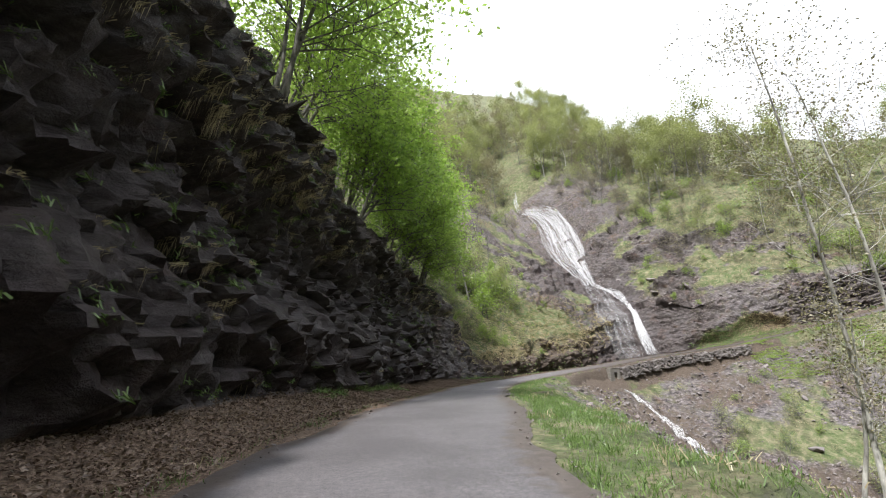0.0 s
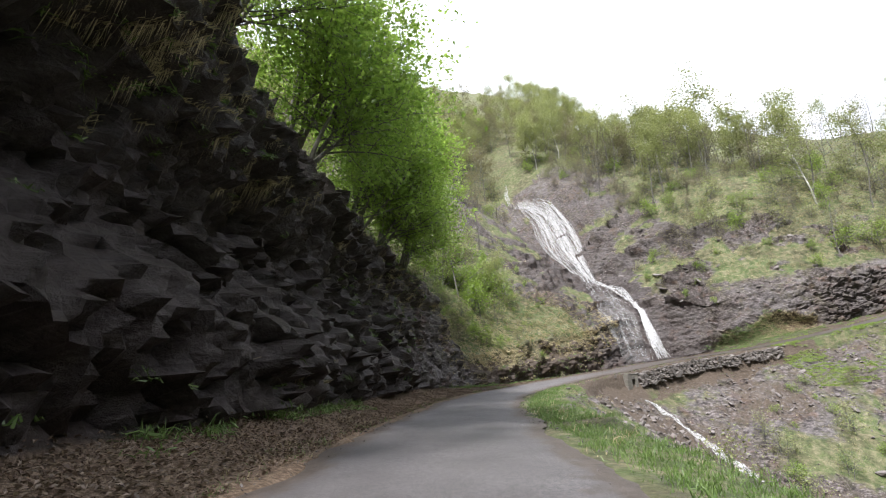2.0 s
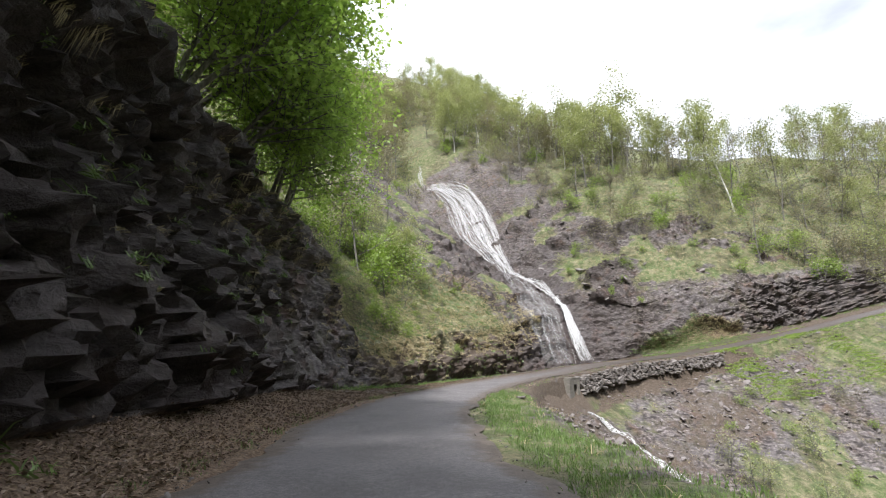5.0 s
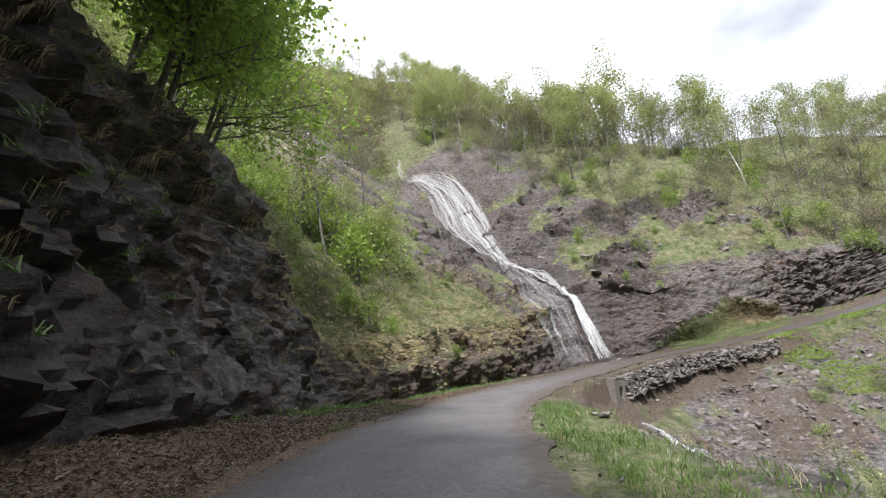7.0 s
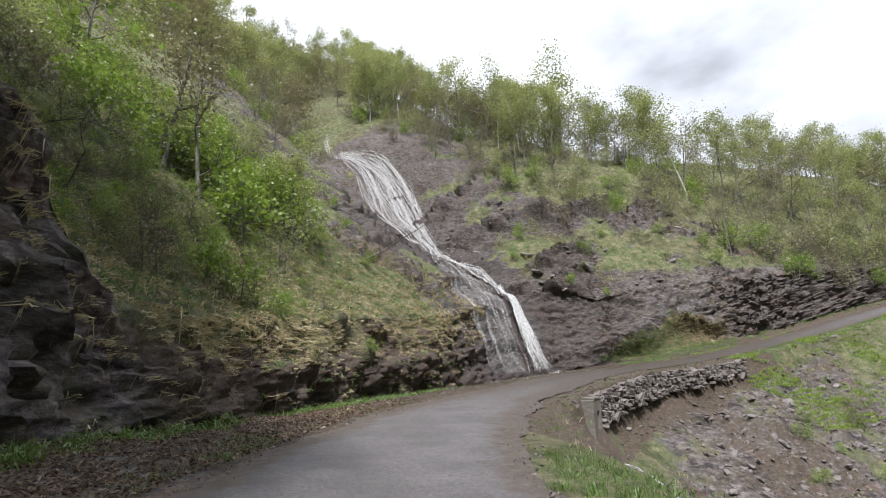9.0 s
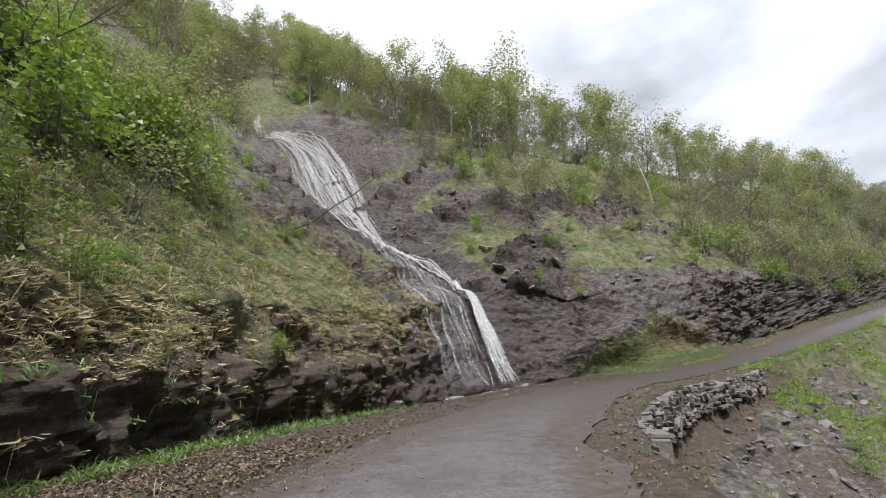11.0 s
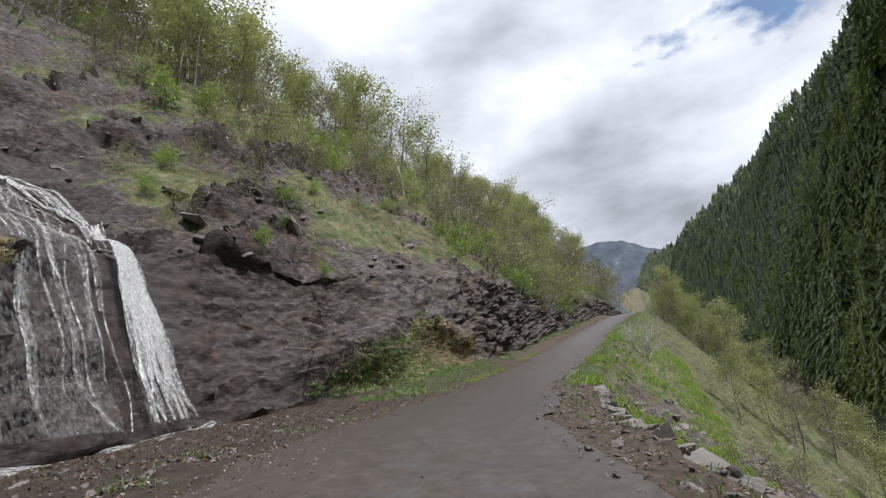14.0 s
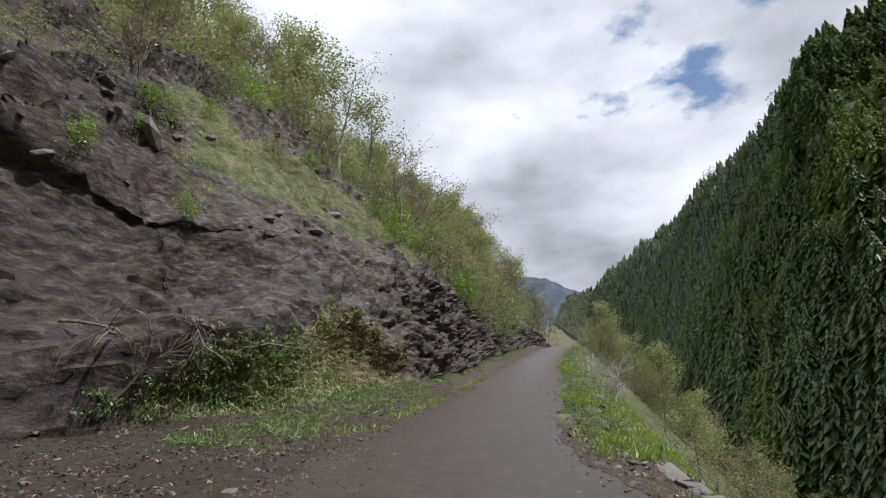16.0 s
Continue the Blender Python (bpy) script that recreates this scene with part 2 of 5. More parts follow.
def asphalt_material():
    m, n, l = material("old_asphalt")
    co = n.new("ShaderNodeTexCoord").outputs["Object"]
    at = n.new("ShaderNodeAttribute")
    at.attribute_name = "cover"
    sep = node(n, l, "ShaderNodeSeparateColor", ins=[(0, at.outputs["Color"])])
    grain = noise_tex(n, l, co, 55, 4, 0.8)
    patch = noise_tex(n, l, co, 0.8, 6, 0.6)
    chips = noise_tex(n, l, co, 14, 5, 0.75)
    c = ramp(n, l, grain, [(0.3, (0.050, 0.046, 0.049)), (0.5, (0.115, 0.107, 0.112)), (0.7, (0.27, 0.25, 0.255))])
    c = mix(n, l, 0.7, c, ramp(n, l, chips, [(0.36, (0.55, 0.54, 0.54)), (0.5, (0.95, 0.95, 0.95)), (0.64, (1.45, 1.42, 1.40))]), "MULTIPLY")
    c = mix(n, l, ramp(n, l, patch, [(0.42, (0, 0, 0)), (0.62, (0.7, 0.7, 0.7))]), c, mix(n, l, 0.6, c, (0.055, 0.050, 0.052)))
    mud = ramp(n, l, noise_tex(n, l, co, 5, 8, 0.75), [(0.3, (0.040, 0.030, 0.025)), (0.6, (0.105, 0.084, 0.072)), (0.8, (0.23, 0.20, 0.18))])
    edge = noise_tex(n, l, co, 2.6, 7, 0.7)
    add = node(n, l, "ShaderNodeMath", ins=[(0, sep.outputs[1]), (1, edge)])
    add.operation = "ADD"
    c = mix(n, l, ramp(n, l, node(n, l, "ShaderNodeMath", [(1, -0.5)], [(0, add.outputs[0])]).outputs[0], [(0.40, (0, 0, 0)), (0.62, (1, 1, 1))]), c, mud)
    c = mix(n, l, sep.outputs[2], c, mix(n, l, 0.5, c, (0.025, 0.022, 0.022)))
    rough = mix(n, l, sep.outputs[2], (0.72, 0.72, 0.72), (0.3, 0.3, 0.3))
    finish(m, n, l, c, rough, mix(n, l, 0.4, grain, patch), 0.5, 0.02, spec=0.4)
    return m


def leaf_material(name, dark, light, through_light=0.35):
    m, n, l = material(name)
    geo, info = n.new("ShaderNodeNewGeometry"), n.new("ShaderNodeObjectInfo")
    f = node(n, l, "ShaderNodeMath", [(1, 0.6)], [(0, geo.outputs["Random Per Island"])])
    f.operation = "MULTIPLY"
    f2 = node(n, l, "ShaderNodeMath", [(1, 0.4)], [(0, info.outputs["Random"])])
    f2.operation = "MULTIPLY_ADD"
    l.new(f.outputs[0], f2.inputs[2])
    c = mix(n, l, f2.outputs[0], dark, light)
    d, t, g, mx, my, o = (n.new(k) for k in ("ShaderNodeBsdfDiffuse", "ShaderNodeBsdfTranslucent", "ShaderNodeBsdfGlossy", "ShaderNodeMixShader", "ShaderNodeMixShader", "ShaderNodeOutputMaterial"))
    l.new(c, d.inputs[0])
    l.new(mix(n, l, 0.5, c, (0.92, 1.0, 0.5), "MULTIPLY"), t.inputs[0])
    g.inputs["Roughness"].default_value = 0.45
    mx.inputs[0].default_value, my.inputs[0].default_value = through_light, 0.05
    l.new(d.outputs[0], mx.inputs[1]), l.new(t.outputs[0], mx.inputs[2])
    l.new(mx.outputs[0], my.inputs[1]), l.new(g.outputs[0], my.inputs[2]), l.new(my.outputs[0], o.inputs[0])
    return m


def bark_material(name, dark, light, scale=6.0):
    m, n, l = material(name)
    co = n.new("ShaderNodeTexCoord").outputs["Object"]
    f = noise_tex(n, l, stretched(n, l, co, (1, 1, 0.3)), scale, 6, 0.7)
    finish(m, n, l, ramp(n, l, f, [(0.35, dark), (0.65, light)]), 0.85, f, 0.6, 0.02)
    return m


def plain_rock_material(name, tint):
    m, n, l = material(name)
    co = n.new("ShaderNodeTexCoord").outputs["Object"]
    info = n.new("ShaderNodeObjectInfo")
    geo = n.new("ShaderNodeNewGeometry")
    c, fine = rock_colour(n, l, co)
    c = mix(n, l, 0.65, c, tint)
    v = node(n, l, "ShaderNodeMath", ins=[(0, info.outputs["Random"]), (1, geo.outputs["Random Per Island"])])
    v.operation = "ADD"
    c = mix(n, l, 0.8, c, ramp(n, l, v.outputs[0], [(0.2, (0.45, 0.45, 0.45)), (1.0, (1.25, 1.22, 1.2))]), "MULTIPLY")
    finish(m, n, l, c, 0.8, fine, 0.7, 0.04)
    return m


def water_material(name, lo, hi, white=0.82, sheet=1.0):
    """White water: torn into threads along the way of the fall, clear between them."""
    m, n, l = material(name)
    uv = n.new("ShaderNodeUVMap").outputs[0]
    thread = noise_tex(n, l, stretched(n, l, uv, (9.0, 1.3, 1.0)), 1.0, 9, 0.72)
    foam = noise_tex(n, l, stretched(n, l, uv, (7.5, 3.6, 1.0)), 1.0, 8, 0.75)
    v = mix(n, l, 0.7, thread, foam)
    a = ramp(n, l, v, [(lo, (0, 0, 0)), (hi, (sheet, sheet, sheet))])
    d, tr, gl, tp, m1, m2, m3, o = (n.new(k) for k in ("ShaderNodeBsdfDiffuse", "ShaderNodeBsdfTranslucent", "ShaderNodeBsdfGlossy", "ShaderNodeBsdfTransparent",
                                    "ShaderNodeMixShader", "ShaderNodeMixShader", "ShaderNodeMixShader", "ShaderNodeOutputMaterial"))
    d.inputs[0].default_value = tr.inputs[0].default_value = (white, white, white * 1.01, 1)
    gl.inputs["Roughness"].default_value = 0.25
    m1.inputs[0].default_value, m2.inputs[0].default_value = 0.4, 0.12
    l.new(d.outputs[0], m1.inputs[1]), l.new(tr.outputs[0], m1.inputs[2])
    l.new(m1.outputs[0], m2.inputs[1]), l.new(gl.outputs[0], m2.inputs[2])
    l.new(a, m3.inputs[0]), l.new(tp.outputs[0], m3.inputs[1]), l.new(m2.outputs[0], m3.inputs[2]), l.new(m3.outputs[0], o.inputs[0])
    return m


HILL = terrain_material()
ASPHALT = asphalt_material()
BARK = bark_material("grey_bark", (0.06, 0.055, 0.05), (0.22, 0.205, 0.19))
BIRCH_BARK = bark_material("birch_bark", (0.16, 0.15, 0.14), (0.62, 0.60, 0.56), 3.0)
TWIG_BARK = bark_material("dead_wood", (0.045, 0.038, 0.034), (0.22, 0.19, 0.16))
LEAF = leaf_material("spring_leaves", (0.16, 0.27, 0.05), (0.42, 0.56, 0.14), 0.62)
LEAF_FAR = leaf_material("hill_leaves", (0.18, 0.20, 0.085), (0.41, 0.43, 0.20), 0.5)
LEAF_BUD = leaf_material("budding_leaves", (0.17, 0.145, 0.095), (0.31, 0.285, 0.17), 0.3)
LEAF_BRIGHT = leaf_material("fresh_leaves", (0.14, 0.22, 0.035), (0.33, 0.44, 0.095), 0.42)
NEEDLE = leaf_material("needles", (0.018, 0.038, 0.015), (0.11, 0.15, 0.05), 0.2)
NEEDLE_MID = leaf_material("green_needles", (0.055, 0.085, 0.026), (0.17, 0.215, 0.06), 0.3)
NEEDLE_LIGHT = leaf_material("young_needles", (0.12, 0.18, 0.03), (0.27, 0.34, 0.07), 0.35)
GRASS = leaf_material("green_grass", (0.065, 0.125, 0.032), (0.20, 0.29, 0.085), 0.3)
STRAW = leaf_material("dry_grass", (0.26, 0.21, 0.125), (0.60, 0.52, 0.35), 0.3)
DEAD_LEAF = leaf_material("dead_leaves", (0.05, 0.030, 0.020), (0.29, 0.21, 0.15), 0.1)
STONE = plain_rock_material("wall_stone", (0.17, 0.158, 0.15))
SCREE = plain_rock_material("broken_slate", (0.16, 0.145, 0.142))
FALL = water_material("white_water", 0.42, 0.66, sheet=0.85)
THREAD = water_material("water_threads", 0.44, 0.68, sheet=0.7)
VEIL = water_material("thin_water", 0.46, 0.70, sheet=0.45)
FOAM = water_material("foam", 0.44, 0.58)


# ---- the road's line ----
LINE = np.array([
    (-1.4, -40, -1.6), (-1.3, -25, -0.95), (-1.2, -10, -0.3), (-1.1, 0, 0.1), (-1.0, 6, 0.36), (-0.8, 10.5, 0.55), (-0.3, 15, 0.70), (0.1, 20, 0.76),
    (0.6, 26, 0.76), (1.4, 32, 0.80), (2.8, 39, 0.98), (5.2, 46.5, 1.20), (8.6, 53, 1.45), (13.2, 59.3, 1.90), (20, 65.3, 2.55), (27, 68.9, 3.40), (34.5, 71.0, 4.10),
    (44, 72.4, 5.2), (58, 72.9, 7.6), (72, 73.4, 10.4), (84, 73.6, 12.8), (100, 73.2, 16.2), (118, 72.0, 20.0), (135, 70.5, 21.6), (160, 69, 22.5), (200, 70, 24)])


def smooth_line(p, step):
    out = []
    for i in range(len(p) - 1):
        a, b, c, d = p[max(i - 1, 0)], p[i], p[i + 1], p[min(i + 2, len(p) - 1)]
        for t in np.arange(0, 1, step / np.linalg.norm(c - b)):
            out.append(0.5 * (2 * b + (c - a) * t + (2 * a - 5 * b + 4 * c - d) * t * t + (3 * b - a - 3 * c + d) * t ** 3))
    return np.array(out)


dense = smooth_line(LINE, 0.2)
arc = np.concatenate([[0], np.cumsum(np.linalg.norm(np.diff(dense[:, :2], axis=0), axis=1))])
LENGTH = arc[-1]
S_OF = [arc[np.argmin(((dense[:, :2] - q[:2]) ** 2).sum(1))] for q in LINE]      # arc length at the line's own points


def on_line(s):
    return np.stack([np.interp(s, arc, dense[:, k]) for k in range(3)], -1)


def left_of(s):
    d = on_line(np.asarray(s) + 1.5) - on_line(np.asarray(s) - 1.5)
    d = d[..., :2] / np.linalg.norm(d[..., :2], axis=-1, keepdims=True)
    return np.stack([-d[..., 1], d[..., 0], np.zeros(d.shape[:-1])], -1)


HALF = 2.35


def along(values, s):
    """A quantity given at the line's own points, or as (arc lengths, values), at any arc length."""
    return np.interp(s, *values) if isinstance(values, tuple) else np.interp(s, S_OF, values)


# ---- hillside, left of the road ----
# how far the foot stands off the asphalt, how high it lies, the face's height and how far it leans back
VERGE = ([0, 30, 40, 55, 66, 79, 88, 93, 98, 104, 110, 115, 120, 124, 130, 133, 136, 139, 144, 150, 156, 165, 300],
         [3.0, 3.0, 2.9, 2.8, 2.5, 2.6, 3.4, 3.7, 4.0, 5.4, 7.2, 7.6, 8.6, 9.6, 9.8, 7.2, 4.4, 3.2, 3.0, 2.4, 1.7, 2.0, 2.0])
FOOT_H = ([0, 85, 93, 100, 110, 120, 126, 131, 135, 140, 300],
          [0.5, 0.5, 0.15, -0.2, -0.7, -0.9, -0.7, -0.4, 0.2, 0.45, 0.5])
CLIFF = ([0, 40, 60, 79, 89.5, 95.5, 102, 111, 119, 124, 127, 132, 137, 143, 151, 165, 177, 193, 211, 300],
         [15, 13, 11.0, 9.6, 9.0, 3.0, 3.2, 4.4, 5.0, 6.6, 8.2, 8.8, 7.4, 7.2, 6.8, 6.2, 5.4, 4.6, 4.0, 4.0])
RUN = ([0, 40, 55, 72, 87, 94.5, 102, 111, 119, 124, 127, 132, 137, 143, 151, 165, 300],
       [0.3, 0.3, 0.6, 1.2, 1.6, 1.2, 1.0, 1.0, 1.6, 3.0, 4.0, 4.6, 4.0, 2.4, 1.4, 1.8, 2.0])
HILL_U = np.array([0, 2, 5, 10, 16, 26, 50, 68, 80, 110, 150, 230])
HILL_Z = np.array([0, 1.6, 5.0, 10.5, 16, 25, 44, 57, 67, 94, 128, 185.0])


def hill_grid():
    s = np.concatenate([np.arange(0, 25, 0.6), np.arange(25, 160, 0.19), np.arange(160, LENGTH - 2, 0.8)])
    verge, cliff, run = along(VERGE, s), along(CLIFF, s), along(RUN, s)
    base, left = on_line(s), left_of(s)
    nv, nc, ns = 22, 56, 190
    tv, tc = np.concatenate([[-0.25, -0.1], np.linspace(0, 1, nv - 2)]), np.linspace(0, 1, nc)[1:]
    foot = along(FOOT_H, s)
    tu = np.concatenate([np.linspace(0, 24, 130)[1:], 24 + np.cumsum(np.linspace(0.2, 7.0, ns - 129))])
    tu = tu[tu < 225]
    u = np.concatenate([verge[:, None] * tv, verge[:, None] + run[:, None] * tc, (verge + run)[:, None] + tu], 1)
    rise = np.interp(tu, HILL_U, HILL_Z)
    z = np.concatenate([np.where(tv < 0, -0.12, foot[:, None] * np.clip(tv, 0, 1) ** 1.4), foot[:, None] + (cliff - foot)[:, None] * tc, cliff[:, None] + rise], 1)
    # the hill's crest falls away along the road
    keep = np.interp(s, [S_OF[0], S_OF[12], S_OF[16], S_OF[18], S_OF[20], S_OF[-1]], [1, 1, 1.06, 0.96, 0.79, 0.64])[:, None]
    far = sstep(20, 90, u)
    z = z * (1 - far) + z * keep * far
    # the channel that the water has cut
    off = s[:, None] - 129.5 + 3.5 * sstep(24, 50, u)
    z = z - np.exp(-(off / (np.where(off < 0, 7.0, 11.0) - np.where(off < 0, 1.5, 6.0) * sstep(26, 55, u))) ** 2) * np.interp(u, [12, 16, 22, 30, 60, 110, 150], [0, 2.2, 5.0, 7.8, 11.0, 6.0, 0])
    p = base[:, None] + left[:, None] * (HALF + u)[..., None]
    p[..., 2] += z
    zone = np.concatenate([np.zeros(nv), np.ones(nc - 1), np.full(len(tu), 2)])[None] + 0 * u
    return s, u, z, p, zone


HS, HU, HZ, HP, HZONE = hill_grid()


def surface_normal(p):
    a, b = np.gradient(p, axis=0), np.gradient(p, axis=1)
    n = np.cross(a, b)
    n /= np.linalg.norm(n, axis=-1, keepdims=True) + 1e-9
    return n * np.where(n[..., 2:3] < -0.25, -1, 1)


def rough_hill():
    p = HP.copy()
    n = surface_normal(p)
    flip = ((p - on_line(HS)[:, None]) * n).sum(-1).mean() > 0
    n = -n if flip else n
    S = HS[:, None] + 0 * HU
    face = np.where(HZONE == 1, 1.0, 0.0) + np.where(HZONE == 2, np.clip(1 - (HZ - along(CLIFF, HS)[:, None]) / 3, 0, 1), 0)
    early = 1 - sstep(78, 91, S)                                   # the tall dark cliff
    fallz = np.exp(-((S - S_FALL - 2) / 11) ** 2)
    fan = np.exp(-((S - 128 - 0.03 * HU) / (6 + 0.06 * HU)) ** 2) * (1 - sstep(56, 68, HU))     # rock washed bare by the water
    crag = sstep(110, 119, S) * (1 - sstep(139, 148, S)) * (0.72 - 0.25 * sstep(128, 133, S) * sstep(8, 11, HU) - 0.25 * sstep(26, 44, HU) * (1 - sstep(128, 134, S)) - 0.6 * sstep(58, 72, HU)) + 0.32 * sstep(140, 146, S) * (1 - sstep(160, 178, S)) * (1 - sstep(8, 22, HU))
    crag = np.maximum(crag, 1.1 * fan)
    patchy = fbm(p * np.array([0.11, 0.11, 0.2]), 4, 5)
    brow = np.interp(S, [133, 136, 139, 142, 145, 149], [0.6, 1.8, 2.6, 3.8, 3.4, 0.8])
    bank = sstep(133, 136.5, S) * (1 - sstep(146, 149, S)) * (1 - sstep(-0.5, 0.5, HZ - brow + 0.7 * fbm(p * 0.35, 3, 8)))              # a grassed bank before the slab
    bare = np.clip(face * (1 - bank) + sstep(-0.14, 0.14, crag - 0.5 + 0.6 * fbm(p * np.array([0.2, 0.2, 0.34]), 4, 15) + 0.15 * fbm(p * 0.5, 3, 6)) * np.clip(crag * 4, 0, 1), 0, 1)
    brink = sstep(90, 96, S) * (1 - sstep(117, 121, S)) * sstep(0.62, 0.95, HZ / along(CLIFF, HS)[:, None] + 0.3 * fbm(p * 0.4, 3, 9))       # straw hangs over the low face
    bare = np.where(HZONE == 0, 0, bare * (1 - bank) * (1 - 0.85 * brink * (HU < 14)))
    jut, lip = 0 * S, 0 * S
    for s0, s1, u0, rise, big in ((131, 144, 28.5, -0.55, 2.0), (137, 152, 20.5, -0.12, 1.9), (133, 141, 16.0, -0.25, 1.4), (143, 158, 15.0, 0.1, 0.9), (129, 140, 36.0, 0.0, 1.0), (118, 124, 26, 0.1, 0.8), (131, 139, 12.6, -0.1, 0.9)):     # jutting beds with dark hollows under them
        x = (HU - u0 - rise * (S - s0) - 0.9 * fbm(p * 0.25, 3, 45)) / 1.2
        here = (HZONE == 2) * sstep(s0, s0 + 2, S) * (1 - sstep(s1 - 3, s1, S))
        jut += here * big * np.where(x > 0, np.exp(-x * 0.8), -1.0 * np.exp(-(x / 0.9) ** 2))
        lip = np.maximum(lip, here * (x > -2.2) * (x < 0.5))
    bare = np.maximum(bare, lip)
    warp = p + 0.6 * np.stack([fbm(p * 0.4, 3, 35), fbm(p * 0.4, 3, 36), fbm(p * 0.4, 3, 37)], -1)
    tilt = warp @ np.array([[0.95, 0.1, 0.15], [0.0, 0.97, 0.12], [-0.2, -0.12, 1.0]])
    blocks, gap = facets(tilt * np.array([0.34, 0.34, 0.5]), 11)
    small, gap2 = facets(tilt * np.array([0.9, 0.9, 1.7]), 21)
    tiny, gap3 = facets(tilt * np.array([2.2, 2.2, 4.2]), 31)
    bed = warp[..., 2] - 0.10 * (S - 125) + 0.8 * fbm(p * 0.10, 3, 33)

    def beds(period, shift, sharp=0.8):
        """Beds of slate that jut out further up to a lip, then step back to a shelf."""
        f = (bed / period + shift) % 1.0
        return np.where(f < sharp, f / sharp, (1 - f) / (1 - sharp)) - 0.5
    m1, m2 = sstep(-0.25, 0.45, fbm(p * np.array([0.13, 0.13, 0.22]), 3, 46)), sstep(-0.3, 0.4, fbm(p * np.array([0.3, 0.3, 0.5]), 3, 47))
    late = 1 - early
    slab = np.exp(-((S - 142) / 5.5) ** 2) * sstep(3.5, 5, HZ) * (1 - sstep(13, 17, HU))
    earthy = sstep(92, 97, S) * (1 - sstep(120, 125, S))                  # the low face of soil and stones
    calm = (1 - 0.75 * slab - 0.5 * late * (1 - sstep(146, 152, S))) * (1 - 0.55 * earthy)
    d = bare * (calm * (1.0 * blocks * (0.45 + 0.2 * early) + (0.27 + 0.09 * early + 0.1 * sstep(146, 152, S)) * small + (0.12 + 0.07 * early + 0.08 * sstep(146, 152, S)) * tiny - 0.16 * (1 - sstep(0.02, 0.12, gap)) - 0.08 * (1 - sstep(0.02, 0.1, gap2)))
                + late * (1 - slab) * (1 - 0.65 * sstep(146, 152, S)) * ((1 - 0.7 * earthy) * (0.95 * m1 * beds(3.4, 0.2) + 0.34 * m2 * beds(1.25, 0.6, 0.75) + 0.12 * beds(0.55, 0.1, 0.7)) + 0.55 * earthy * fbm(p * 0.6, 5, 48, 0.6))
                + early * (0.16 * m2 * beds(1.6, 0.4, 0.7)) + 0.30 * fbm(p * 0.8, 4, 43, 0.6) + (0.12 + 0.14 * early) * fbm(p * 2.2, 4, 41, 0.7))
    d += jut
    d += np.exp(-((S - 135.0) / 3.6) ** 2) * np.exp(-((HZ - 5.6) / 3.0) ** 2) * 2.0 * (HZONE > 0)   # the rounded block beside the fall
    d -= np.exp(-((S - 134) / 4.0) ** 2) * np.exp(-((HZ - 1.4) / 1.2) ** 2) * 0.4 * (HZONE > 0)     # hollow under it
    d += bank * (HZONE > 0) * (0.2 + 1.0 * np.sin(np.pi * np.clip(HZ / np.maximum(brow, 0.5), 0, 1)))
    d -= sstep(133, 135, S) * (1 - sstep(137, 140, S)) * np.exp(-((HZ - brow - 0.9) / 0.9) ** 2) * 1.3 * (HZONE > 0)
    d += (1 - bare) * (HZONE > 0) * (0.35 * fbm(p * 0.45, 4, 51) + 0.05 * fbm(p * 2.5, 2, 52))
    d += (HZONE == 2) * sstep(6, 30, HU) * 1.6 * fbm(p * 0.06, 3, 61)
    d -= sstep(99, 103, S) * (1 - sstep(117, 120, S)) * np.exp(-((HZ - 1.2) / 1.0) ** 2) * 0.7 * (HZONE > 0)      # hollow under the straw
    d *= 1 - 0.8 * np.exp(-((S - 128.5) / 2.4) ** 2) * (1 - sstep(16, 20, HU)) * (HZONE > 0)       # worn flat behind the fall
    hang = early * np.exp(-((HZ - 6.2) / 2.2) ** 2) * (HZONE == 1)  # bulge with a hollow under it
    d += hang * (1.1 + 0.8 * fbm(p * np.array([0.2, 0.2, 0.3]), 3, 71)) - early * np.exp(-((HZ - 2.4) / 1.2) ** 2) * (HZONE == 1) * 0.5
    d += (HZONE == 0) * (0.10 * fbm(p * 0.9, 4, 81)) * np.clip(HU, 0, 1)
    p = p + n * d[..., None]
    i, j = np.meshgrid(np.arange(p.shape[0]), np.arange(p.shape[1]), indexing="ij")
    p += 0.035 * (bare * (HU < 30))[..., None] * (np.stack([hash3(i, j, 0 * i, 401 + c) for c in range(3)], -1) - 0.5)     # broken edges
    return p, n, bare, early, fallz, crag, patchy, bank


S_FALL = float(arc[np.argmin(((dense[:, :2] - np.array((32.5, 70.5))) ** 2).sum(1))])
HP, HN, BARE, EARLY, FALLZ, CRAG, PATCHY, BANK = rough_hill()


def grid_faces(a, b):
    i, j = np.meshgrid(np.arange(a - 1), np.arange(b - 1), indexing="ij")
    q = i * b + j
    return np.stack([q, q + b, q + b + 1, q + 1], -1).reshape(-1, 4)


